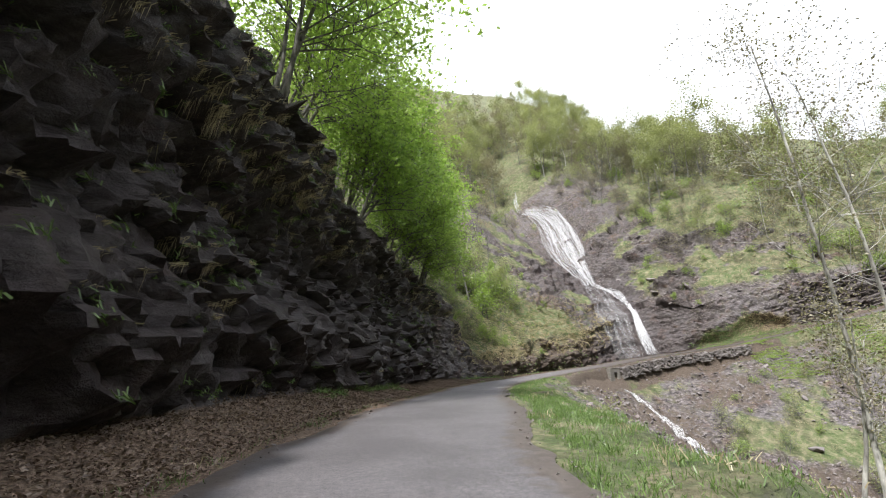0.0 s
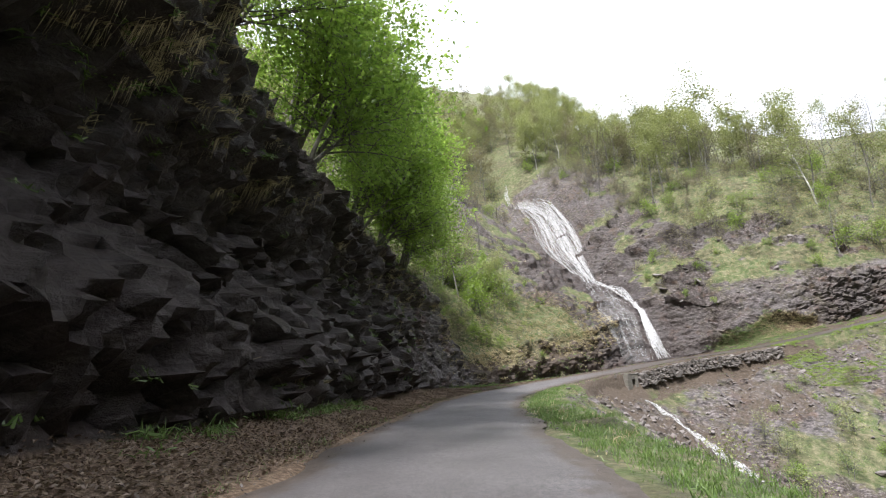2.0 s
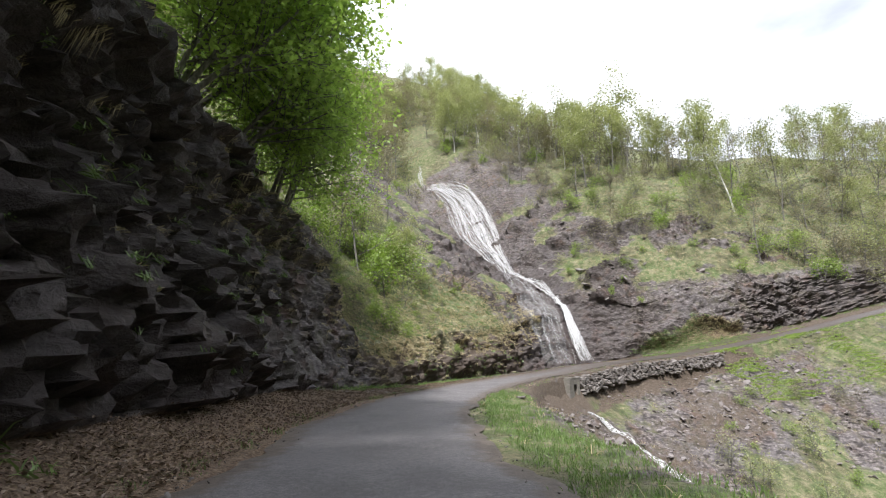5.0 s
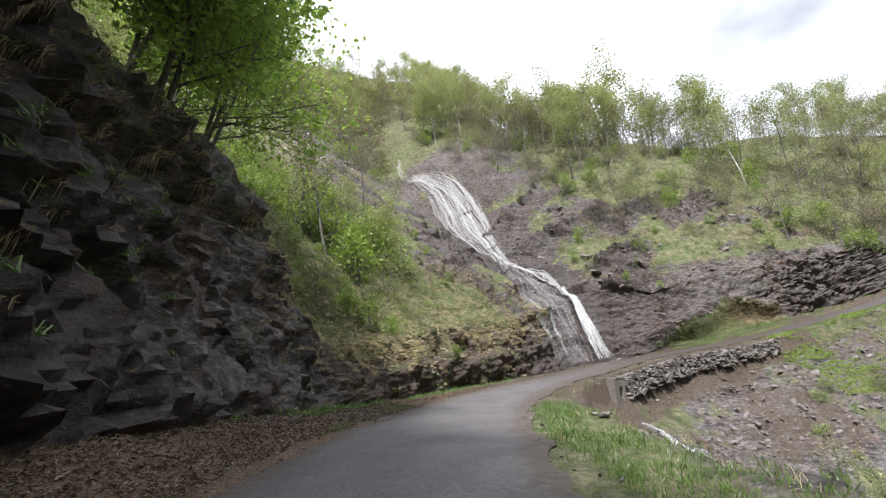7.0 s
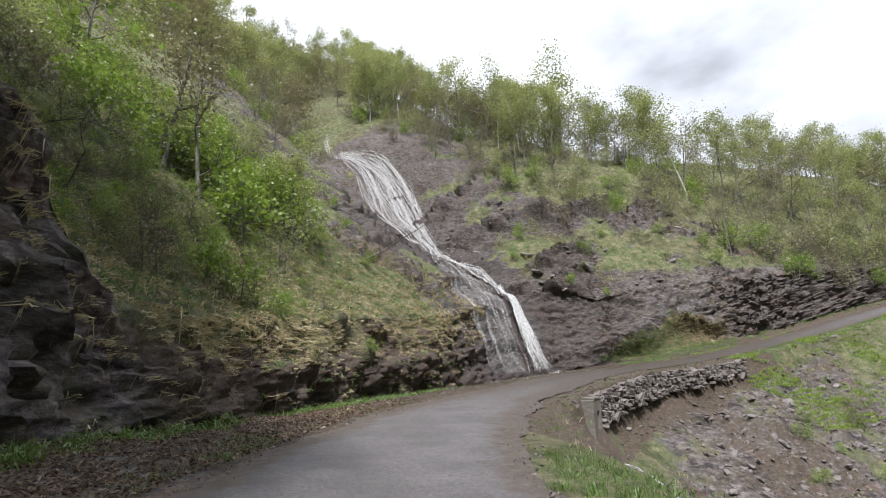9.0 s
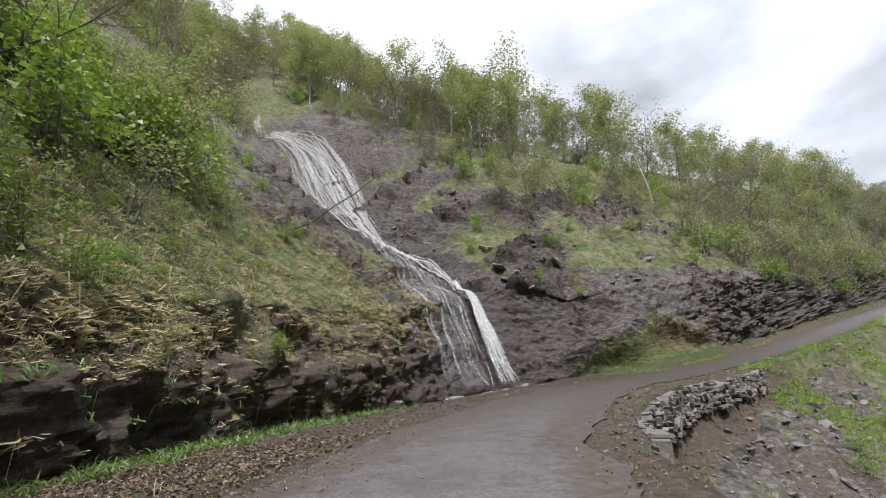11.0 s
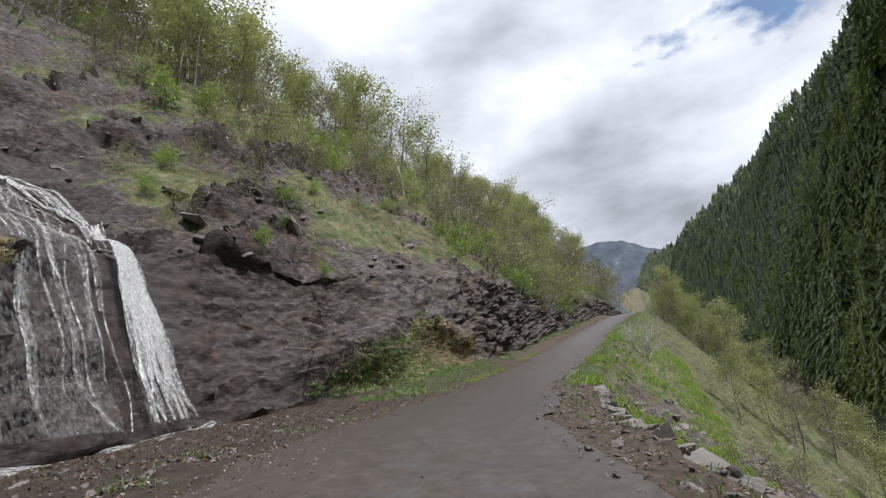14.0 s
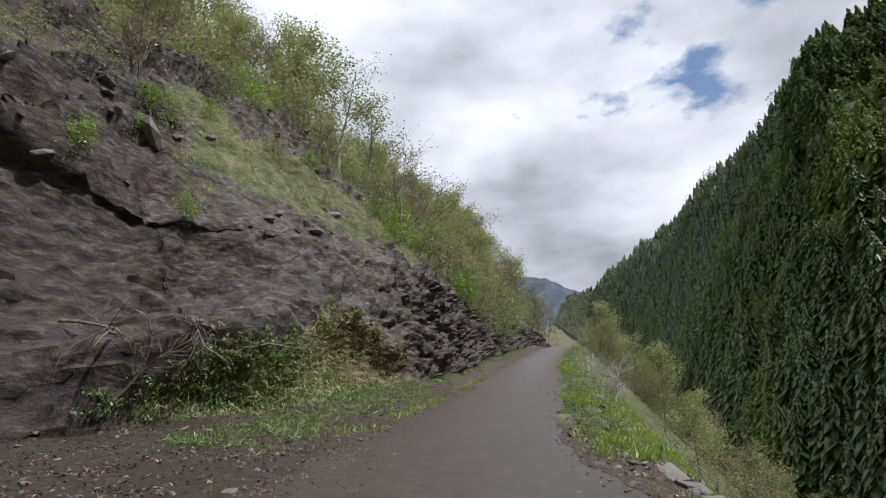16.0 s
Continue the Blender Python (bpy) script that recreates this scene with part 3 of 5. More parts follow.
hill_faces = grid_faces(*HU.shape)
hill_me = mesh_of("hillside", HP.reshape(-1, 3), hill_faces, True)
hill_me.set_sharp_from_angle(angle=radians(52))
SHELF = np.abs(surface_normal(HP)[..., 2])
for _ in range(2):
    SHELF[1:-1] = (SHELF[:-2] + SHELF[1:-1] + SHELF[2:]) / 3
    SHELF[:, 1:-1] = (SHELF[:, :-2] + SHELF[:, 1:-1] + SHELF[:, 2:]) / 3
SHELF = sstep(0.72, 0.9, SHELF) * (1 - FALLZ * (HU < 60))
turf = np.where(HZONE == 2, np.clip(0.95 - 1.0 * BARE + 0.35 * PATCHY * (1 - BARE) + 0.75 * BARE * SHELF, 0, 1), np.where(HZONE == 1, 0.05 + 0.3 * PATCHY + 0.7 * (1 - BARE) * ((HS > 91) & (HS < 121))[:, None] + BANK * (0.45 + 0.5 * PATCHY + 0.1 * HZ), 0.12))
litter = np.where(HZONE == 0, 0.75 * (1 - sstep(85, 100, HS))[:, None], np.where(HZONE == 1, 0.05 + 0.55 * BANK * (HZ < 2.2), np.clip(0.3 * PATCHY + 0.15, 0, 0.5)))
# wet by the fall; wet plus painted shade on cliff and low hollow
wet_dark = np.clip(FALLZ * (1 - sstep(20, 60, HU)) * 0.8 * BARE + 0.95 * EARLY * BARE + 0.3 * (HZONE == 1) * (HZ < 1.6) * (sstep(98, 103, HS) * (1 - sstep(118, 122, HS)))[:, None] + (HZONE == 0) * 0.6 * np.exp(-((HS - 124) / 16) ** 2)[:, None] + 0.35 * BARE * (HZONE == 1) * sstep(146, 152, HS)[:, None], 0, 1)
soil = np.where(HZONE == 0, sstep(85, 100, HS)[:, None], 0.25 * (1 - BARE) + 0.6 * BANK + 0.62 * (HZONE == 1) * (sstep(92, 98, HS) * (1 - sstep(119, 124, HS)))[:, None])
cover(hill_me, np.stack([turf, litter, wet_dark, soil], -1))
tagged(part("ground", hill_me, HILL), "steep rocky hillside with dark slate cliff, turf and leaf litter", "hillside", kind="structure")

# ---- road ----
rs = np.arange(0, LENGTH - 2, 0.3)
ru = np.linspace(-1, 1, 15)
wob = 0.24 * fbm(np.stack([rs * 0.4, 0 * rs, 0 * rs], -1), 4, 91, 0.7), 0.24 * fbm(np.stack([rs * 0.4, 0 * rs + 9, 0 * rs], -1), 4, 92, 0.7)
off = np.where(ru[None] > 0, ru[None] * (HALF + wob[0][:, None]), ru[None] * (HALF + wob[1][:, None]))
rp = on_line(rs)[:, None] + left_of(rs)[:, None] * off[..., None]
rp[..., 2] += 0.05 - 0.05 * (np.abs(ru) ** 3)[None] + 0.012 * fbm(rp * 0.8, 3, 93)
road_me = mesh_of("road", rp.reshape(-1, 3), grid_faces(len(rs), 15)[:, ::-1], True)
near_fall = np.exp(-((rs - S_FALL - 2) / np.where(rs < S_FALL, 17, 30)) ** 2)
mud = np.clip(0.14 + 0.26 * sstep(84, 108, rs)[:, None] + 0.8 * np.abs(ru)[None] ** 4 + near_fall[:, None] * (0.25 + 0.45 * sstep(-0.2, 0.9, ru)[None]), 0, 1)
# third channel: wet by the fall; lower road darkened for the cliff's shadow
cover(road_me, np.stack([0 * mud, mud, np.clip(near_fall[:, None] * 0.7 + 0.4 * (1 - sstep(58, 70, rs))[:, None] + 0 * mud, 0, 1), 0 * mud], -1))
tagged(part("road", road_me, ASPHALT), "narrow worn grey asphalt mountain road with muddy edges", "road", kind="structure")

# ---- slope and gully, right of the road ----
#          -40  -25  -10    0    6   10   15   20   26   32   39   46   53   59   65   69   71   72   73   73   73   73   72   67  52  22
SHOULDER = [2.5, 2.5, 2.5, 2.4, 2.2, 2.2, 2.0, 2.0, 2.0, 2.0, 2.2, 2.2, 1.8, 1.2, 1.0, 1.2, 1.4, 1.6, 2.0, 2.2, 2.2, 2, 2, 2, 2, 2]
DROP =     [0.0, 0.0, 0.0, 0.0, 0.0, 0.0, 0.0, 0.0, 0.0, 0.0, 0.0, 0.0, 0.5, 1.5, 2.3, 2.1, 1.8, 1.0, 0.3, 0.0, 0.0, 0, 0, 0, 0, 0]
FALL_OFF = [.80, .80, .80, .80, .80, .80, .80, .78, .74, .70, .64, .60, .58, .56, .55, .55, .60, .72, .95, 1.1, 1.1, 1.1, 1.1, 1.1, 1.1, 1.1]


def right_height(x, y):
    s = np.arange(0, LENGTH, 0.8)
    c = on_line(s)
    sh, dr, fo = along(SHOULDER, s), along(DROP, s), along(FALL_OFF, s)
    z = np.full(x.shape, -1e9)
    z_near = np.full(x.shape, 0.0)
    dist = np.full(x.shape, 1e9)
    wide = np.full(x.shape, 0.0)
    for k in range(len(s)):
        d = np.hypot(x - c[k, 0], y - c[k, 1])
        e = d - HALF
        h = c[k, 2] - 0.03 - 0.05 * np.clip(e, 0, sh[k]) - dr[k] * sstep(0, 0.35, e - sh[k]) - fo[k] * np.clip(e - sh[k], 0, None)
        near = d < dist
        z_near, wide, dist = np.where(near, h, z_near), np.where(near, sh[k], wide), np.where(near, d, dist)
        z = np.maximum(z, h)
    far = sstep(0.6, 3.5, dist - HALF - wide)
    return z_near * (1 - far) + z * far, dist


def right_sheet(x0, x1, y0, y1, step):
    gx, gy = np.meshgrid(np.arange(x0, x1, step), np.arange(y0, y1, step), indexing="ij")
    z, dist = right_height(gx, gy)
    p = np.stack([gx, gy, z], -1)
    e = np.clip(dist - HALF - 0.2, 0, None)
    rocky = np.clip(sstep(30, 44, gy + 0.5 * gx) * (1 - sstep(46, 58, gx)) * sstep(1.0, 3.0, e) * (0.75 + 0.9 * fbm(p * 0.13, 3, 101)), 0, 1)
    b1, g1 = cells(p * 0.7, 103)
    p[..., 2] += sstep(0, 2, e) * (0.25 * fbm(p * 0.5, 4, 102) + rocky * (0.7 * (b1 - 0.5) + 0.3 * fbm(p * 1.4, 3, 104)) + sstep(5, 25, e) * 1.2 * fbm(p * 0.09, 3, 105))
    p[..., 2] = np.maximum(p[..., 2], -42 + 2.0 * fbm(p * 0.05, 2, 106))
    p[..., 2] = np.where(dist < HALF - 0.25, np.minimum(p[..., 2], z - 0.10), p[..., 2])
    return p, e, rocky, dist


def right_mesh(name, x0, x1, y0, y1, step):
    p, e, rocky, dist = right_sheet(x0, x1, y0, y1, step)
    f = grid_faces(*dist.shape)
    # leave out what would lie left of the road
    s_near = np.arange(0, LENGTH, 1.0)
    c, lf = on_line(s_near), left_of(s_near)
    flat = p.reshape(-1, 3)
    side = np.empty(len(flat))
    for a in range(0, len(flat), 20000):
        q = flat[a:a + 20000]
        k = np.argmin((q[:, None, 0] - c[None, :, 0]) ** 2 + (q[:, None, 1] - c[None, :, 1]) ** 2, axis=1)
        side[a:a + 20000] = ((q - c[k]) * lf[k]).sum(-1)
    f = f[(side[f] < 1.0).all(1)]
    me = mesh_of(name, flat, f, True)
    n = fbm(p * 0.25, 4, 107)
    gx_of, gy_of = p[..., 0], p[..., 1]
    turf = np.clip(0.85 - 0.95 * rocky + 0.35 * n, 0, 1)
    soil = np.clip(rocky * 0.55 + 0.5 * (e < 0.5) + 0.9 * (e < 2.4) * (gx_of > 12) * (gx_of < 48) * (gy_of > 50), 0, 1)
    turf = turf * (1 - 0.7 * (e < 2.2) * (gx_of > 12) * (gx_of < 46) * (gy_of > 50))
    cover(me, np.stack([turf, 0.12 + 0.2 * n, 0 * n, soil], -1))
    return me, p, e, rocky


near_me, RP, RE, RROCK = right_mesh("slope", -4, 128, -22, 76, 0.35)
tagged(part("slope_ground", near_me, HILL), "grassy verge and stony gully slope falling from the road", "slope", kind="structure")
tagged(part("valley_ground", right_mesh("valley", -60, 440, -110, 78, 2.6)[0], HILL), "grassy valley side below the road", "valley", kind="structure").location = (0, 0, -0.6)


def hill_at(s, u):
    """The place on the rough hillside at an arc length and an offset from the asphalt."""
    i = int(np.clip(np.searchsorted(HS, s), 1, len(HS) - 1))
    f = (s - HS[i - 1]) / (HS[i] - HS[i - 1])
    a, b = (np.array([np.interp(u, HU[k], HP[k, :, c]) for c in range(3)]) for k in (i - 1, i))
    return a * (1 - f) + b * f


def slope_at(x, y):
    """The height of the slope right of the road."""
    i, j = (x + 4) / 0.35, (y + 22) / 0.35
    a, b = int(np.clip(i, 0, RP.shape[0] - 2)), int(np.clip(j, 0, RP.shape[1] - 2))
    return float(RP[a:a + 2, b:b + 2, 2].mean())


# ---- falling water ----
def ribbon(points, widths, name, out_dir, lift=0.10, across=9, bulge=0.12):
    """A sheet of water that follows a line of places; its texture runs along it."""
    pts, w = np.asarray(points, float), np.asarray(widths, float)
    k = np.arange(len(pts))
    fine = np.linspace(0, len(pts) - 1, len(pts) * 6)
    pts = np.stack([np.interp(fine, k, pts[:, c]) for c in range(3)], -1)
    w = np.interp(fine, k, w)
    for _ in range(4):
        pts[1:-1] = (pts[:-2] + 2 * pts[1:-1] + pts[2:]) / 4
    t = np.gradient(pts, axis=0)
    t /= np.linalg.norm(t, axis=1, keepdims=True)
    side = np.cross(t, np.asarray(out_dir, float))
    side /= np.linalg.norm(side, axis=1, keepdims=True)
    out = np.cross(side, t)
    out *= np.sign((out * np.asarray(out_dir)).sum(1, keepdims=True))
    a = np.linspace(-1, 1, across)
    p = pts[:, None] + side[:, None] * (w[:, None] * a[None] / 2)[..., None] + out[:, None] * (lift + bulge * (1 - a ** 2))[None, :, None]
    p += (0.10 * fbm(p * 1.3, 3, 7))[..., None] * out[:, None]
    me = mesh_of(name, p.reshape(-1, 3), grid_faces(len(pts), across), True)
    run = np.concatenate([[0], np.cumsum(np.linalg.norm(np.diff(pts, axis=0), axis=1))])
    uv = np.stack([a[None] * w[:, None] / 2 + pts[:, :1], np.tile(run[:, None], (1, across))], -1).reshape(-1, 2)
    layer = me.uv_layers.new(name="UVMap")
    idx = np.empty(len(me.loops), np.int32)
    me.loops.foreach_get("vertex_index", idx)
    layer.data.foreach_set("uv", uv[idx].astype(np.float32).ravel())
    return me


def drape(su, name, lift, across=13, smooth=10):
    """A sheet of water laid over the rock, from a line of (arc length, offset, width)."""
    su = np.array(su, float)
    k, fine = np.arange(len(su)), np.linspace(0, len(su) - 1, len(su) * 7)
    s, u, w = (np.interp(fine, k, su[:, c]) for c in range(3))
    for q in (s, u, w):
        q[1:-1] = (q[:-2] + q[1:-1] + q[2:]) / 3
    a = np.linspace(-1, 1, across)
    p = np.empty((len(s), across, 3))
    for i in range(len(s)):
        metric = np.linalg.norm((hill_at(s[i] + 1, u[i]) - hill_at(s[i] - 1, u[i]))[:2]) / 2
        ragged = 1 + 0.25 * math.sin(3.1 * i) * math.sin(1.7 * i + s[0])
        for j in range(across):
            p[i, j] = hill_at(s[i] + a[j] * w[i] * ragged / 2 / max(metric, 0.6), u[i])
    for _ in range(smooth):
        p[1:-1] = (p[:-2] + 2 * p[1:-1] + p[2:]) / 4
        p[:, 1:-1] = (p[:, :-2] + 2 * p[:, 1:-1] + p[:, 2:]) / 4
    p += np.array(OUT) * (lift + 0.10 * (1 - a ** 2))[None, :, None]
    me = mesh_of(name, p.reshape(-1, 3), grid_faces(len(s), across), True)
    run = np.concatenate([[0], np.cumsum(np.linalg.norm(np.diff(p[:, across // 2], axis=0), axis=1))])
    uv = np.stack([a[None] * w[:, None] / 2 + s[:1], np.tile(run[:, None], (1, across))], -1).reshape(-1, 2)
    layer = me.uv_layers.new(name="UVMap")
    idx = np.empty(len(me.loops), np.int32)
    me.loops.foreach_get("vertex_index", idx)
    layer.data.foreach_set("uv", uv[idx].astype(np.float32).ravel())
    return me


fall = tagged(new("waterfall"), "white mountain waterfall running over dark slate rock", "waterfall")
OUT = (0.12, -0.75, 0.65)


def strands(env, n, width, lift, seed, wander=0.35, whole=0.5, even=3):
    """Many thin threads of water over the rock, within a run given as (arc length, offset, width)."""
    rr, env = np.random.default_rng(seed), np.array(env, float)
    vs, fs, uvs, at = [], [], [], 0
    for _ in range(n):
        start = rr.uniform(0, 1 - whole) * rr.random()
        stop = min(1.0, start + rr.uniform(whole, 1.0))
        m = int(len(env) * 6 * (stop - start)) + 4
        k = np.linspace(start, stop, m) * (len(env) - 1)
        s, u, w = (np.interp(k, np.arange(len(env)), env[:, c]) for c in range(3))
        drift = np.interp(np.arange(m), np.linspace(0, m, 6), rr.normal(0, wander, 6))
        s = s + (rr.uniform(-1, 1) + drift) * w / 2
        p = np.array([hill_at(a, b) for a, b in zip(s, u)])
        for _k in range(even):
            p[1:-1] = (p[:-2] + 2 * p[1:-1] + p[2:]) / 4
        p += np.array(OUT) * (lift + rr.uniform(0, 0.12))
        way = np.gradient(p, axis=0)
        side = np.cross(way, np.array(OUT))
        side /= np.linalg.norm(side, axis=1, keepdims=True) + 1e-9
        wid = width * rr.uniform(0.5, 1.5) * (0.35 + 0.65 * np.sin(np.linspace(0.1, 3.0, m)) ** 0.6) * (1 + 0.35 * rr.normal(0, 1, m).cumsum() / math.sqrt(m))
        wid = np.clip(wid, 0.02, None)
        run = np.concatenate([[0], np.cumsum(np.linalg.norm(np.diff(p, axis=0), axis=1))])
        for c in (-0.5, 0.0, 0.5):
            vs.append(p + side * (wid * c)[:, None] + np.array(OUT) * (0.06 if c == 0 else 0))
            uvs.append(np.stack([wid * c + 3.7 * _ + 1.37 * seed, run + 1.3 * _ + 0.71 * seed], -1))
        q = np.arange(m - 1)
        for c in (0, 1):
            fs.append(np.stack([at + c * m + q, at + c * m + q + 1, at + (c + 1) * m + q + 1, at + (c + 1) * m + q], -1))
        at += 3 * m
    me = mesh_of("strands", np.concatenate(vs), np.concatenate(fs), True)
    uv = np.concatenate(uvs)
    layer = me.uv_layers.new(name="UVMap")
    idx = np.empty(len(me.loops), np.int32)
    me.loops.foreach_get("vertex_index", idx)
    layer.data.foreach_set("uv", uv[idx].astype(np.float32).ravel())
    return me


TOP = [(129.3, 71, 0.4), (128.8, 68, 0.5), (128.2, 65, 0.6), (127.9, 62, 0.8), (127.9, 59, 1.2)]
FAN = [(128.3, 60, 0.8), (129.2, 55, 1.6), (129.7, 51, 2.5), (129.5, 46, 3.6), (129.1, 41, 4.2), (128.7, 36, 4.1), (128.4, 31, 3.2), (128.2, 26, 2.0)]
FAN_EDGE = [(128.2, 60, 1.0), (129.8, 55, 1.4), (130.9, 50, 1.7), (131.4, 44, 1.9), (131.0, 38, 1.9), (129.9, 32, 1.7), (128.4, 26, 1.4)]
MIDDLE = [(128.0, 28, 2.2), (127.9, 24, 3.0), (127.2, 20.5, 4.0), (126.2, 17.5, 5.0)]
LEAP = [(128.2, 27.5, 1.2), (129.2, 24.5, 1.0), (130.2, 22.5, 0.9), (130.3, 20.0, 0.8), (130.0, 18.0, 0.8), (129.8, 16.4, 0.8)]
COLUMN = [(129.9, 17.2, 0.4), (129.6, 15.8, 0.5), (129.2, 14.6, 0.6), (128.9, 13.6, 0.7), (128.7, 12.8, 0.85), (128.6, 12.0, 1.0), (128.6, 11.3, 1.15), (128.6, 10.5, 1.3), (128.7, 9.8, 1.5)]
LEFT = [(127.0, 20.5, 3.4), (126.3, 17.5, 4.4), (125.6, 15.0, 5.2), (125.2, 13.0, 5.4), (125.0, 11.6, 5.2), (125.0, 10.6, 4.8), (125.2, 9.8, 4.6)]
for nm, mat, me in (("top_strand", FALL, strands(TOP, 5, 0.35, 0.3, 1)), ("upper_cascade", FALL, strands(FAN, 38, 0.26, 0.34, 2, 0.16, 0.4, 5)), ("upper_cascade", FALL, strands(FAN_EDGE, 18, 0.45, 0.40, 3, 0.25, 0.5, 5)),
                    ("upper_cascade", VEIL, drape(FAN, "veil", 0.3)), ("middle_run", THREAD, strands(MIDDLE, 16, 0.13, 0.26, 4, 0.18, 0.5, 5)), ("middle_run", FALL, strands(LEAP, 12, 0.3, 0.28, 5)),
                    ("main_fall", VEIL, drape([(s, u, w * 1.3) for s, u, w in COLUMN], "veil", 0.6)),
                    ("left_strand", VEIL, drape(LEFT, "veil", 0.3))):
    part(nm, me, mat, fall)
column_ob = None
for k in range(54):
    strand = part("falling_strand", strands(COLUMN, 1, 0.19, 0.75, 600 + k, 0.34, 0.6, 9), FALL, fall)
    column_ob = column_ob or strand
for k in range(15):
    part("thin_strand", strands(LEFT, 1, 0.16, 0.34, 700 + k, 0.10, 0.45, 9), THREAD, fall)
pool = [hill_at(s, u) for s, u in ((130.6, 9.3), (129.4, 9.4), (127.6, 9.4), (125.6, 9.3), (123.6, 9.0), (121.8, 8.2))]
part("splash_pool", ribbon(pool, [0.6, 1.7, 1.9, 1.5, 1.1, 0.4], "splash_pool", (0, 0, 1), 0.05, 9, 0.0), FOAM, fall, "foaming water at the foot of the fall")
SPRAY, n_, l_ = material("water_drops")
finish(SPRAY, n_, l_, (0.85, 0.86, 0.88), 0.15)
drop_rng = np.random.default_rng(12)
drops = []
for s, u, w, many in ((128.7, 10.0, 1.8, 460), (128.7, 11.4, 1.3, 260), (128.9, 13.2, 1.2, 200), (125.4, 12.4, 4.0, 420), (125.0, 10.2, 4.4, 420), (129.6, 16, 1.0, 120)):
    drops.append(np.array(hill_at(s, u)) + np.array(OUT) * 0.5 + drop_rng.normal(0, 1, (many, 3)) * np.array([w * 0.5, 0.35, 0.7]) * 0.7 + np.array([0, 0, 0.5]))
drops = np.concatenate(drops)
wedge = np.array([(1, 0, -0.7), (-0.5, 0.87, -0.7), (-0.5, -0.87, -0.7), (0, 0, 1.5)])
v = (drops[:, None] + wedge[None] * drop_rng.uniform(0.004, 0.013, (len(drops), 1, 1))).reshape(-1, 3)
f = (np.arange(len(drops))[:, None, None] * 4 + np.array([(0, 2, 1), (0, 1, 3), (1, 2, 3), (2, 0, 3)])[None]).reshape(-1, 3)
part("spray", mesh_of("spray", v, f), SPRAY, column_ob, "drops of water thrown off the rock")
brook_xy = [(20.3, 60.6), (21.3, 58.6), (22.3, 56.2), (22.6, 53), (22.3, 49.5), (21.8, 46), (21.3, 42.5), (20.6, 38.5), (20.2, 34), (20, 28)]
brook_me = ribbon([(x, y, slope_at(x, y)) for x, y in brook_xy], [0.6, 0.9, 0.8, 1.2, 1.0, 1.4, 1.2, 1.4, 1.2, 1.2], "brook", (0, 0, 1), 0.0, 9, 0.0)
for v in brook_me.vertices:
    v.co.x += 0.25 * math.sin(v.co.y * 1.1)
    v.co.z = slope_at(v.co.x, v.co.y) + 0.14
tagged(part("brook", brook_me, FOAM), "narrow white brook tumbling down the stony gully", "brook")

# ---- culvert and dry stone wall ----
CONCRETE = plain_rock_material("mossy_concrete", (0.20, 0.19, 0.165))


def box(bm, size, at, turn=0.0, jitter=0.0, bevel=0.0):
    r = bmesh.ops.create_cube(bm, size=1.0)
    for v in r["verts"]:
        v.co = Vector((v.co.x * size[0] * (1 + random.uniform(-jitter, jitter)), v.co.y * size[1] * (1 + random.uniform(-jitter, jitter)), v.co.z * size[2] * (1 + random.uniform(-jitter, jitter))))
    if bevel:
        es = list({e for v in r["verts"] for e in v.link_edges})
        vs = bmesh.ops.bevel(bm, geom=es, offset=bevel, segments=1, affect="EDGES")["verts"]
        vs = {v for v in bm.verts if v.is_valid and (v in r["verts"] or v in vs)}
    else:
        vs = r["verts"]
    bmesh.ops.transform(bm, matrix=Matrix.Translation(at) @ Matrix.Rotation(turn, 4, "Z"), verts=list(vs))


def single_box(size, bevel=0.02, jitter=0.0):
    bm = bmesh.new()
    box(bm, size, (0, 0, 0), 0, jitter, bevel)
    return bm


s_c = 108.3
c_at, c_left = on_line(s_c), left_of(s_c)
c_pos = c_at - c_left * (HALF + 1.25)
yaw_c = math.atan2(c_left[1], c_left[0]) - math.pi / 2
culvert = tagged(new("culvert"), "mossy concrete culvert with a dark square opening under the road", "culvert")
culvert.matrix_world = Matrix.Translation((c_pos[0], c_pos[1], c_at[2] - 0.24)) @ Matrix.Rotation(yaw_c + math.pi, 4, "Z")
for nm, size, at in (("headwall", (0.55, 0.5, 1.9), (-0.62, 0.1, -0.95)), ("headwall", (0.9, 0.5, 1.9), (0.78, 0.1, -0.95)), ("lintel", (0.69, 0.5, 0.45), (-0.005, 0.1, -0.225)),
                     ("cap", (1.7, 0.54, 0.12), (0.05, 0.1, 0.06)), ("tunnel", (0.72, 0.08, 1.5), (0, -1.6, -1.15)), ("apron", (0.8, 0.9, 0.18), (0, 0.2, -1.95))):
    part(nm, single_box(size, 0.025), CONCRETE, culvert).location = at

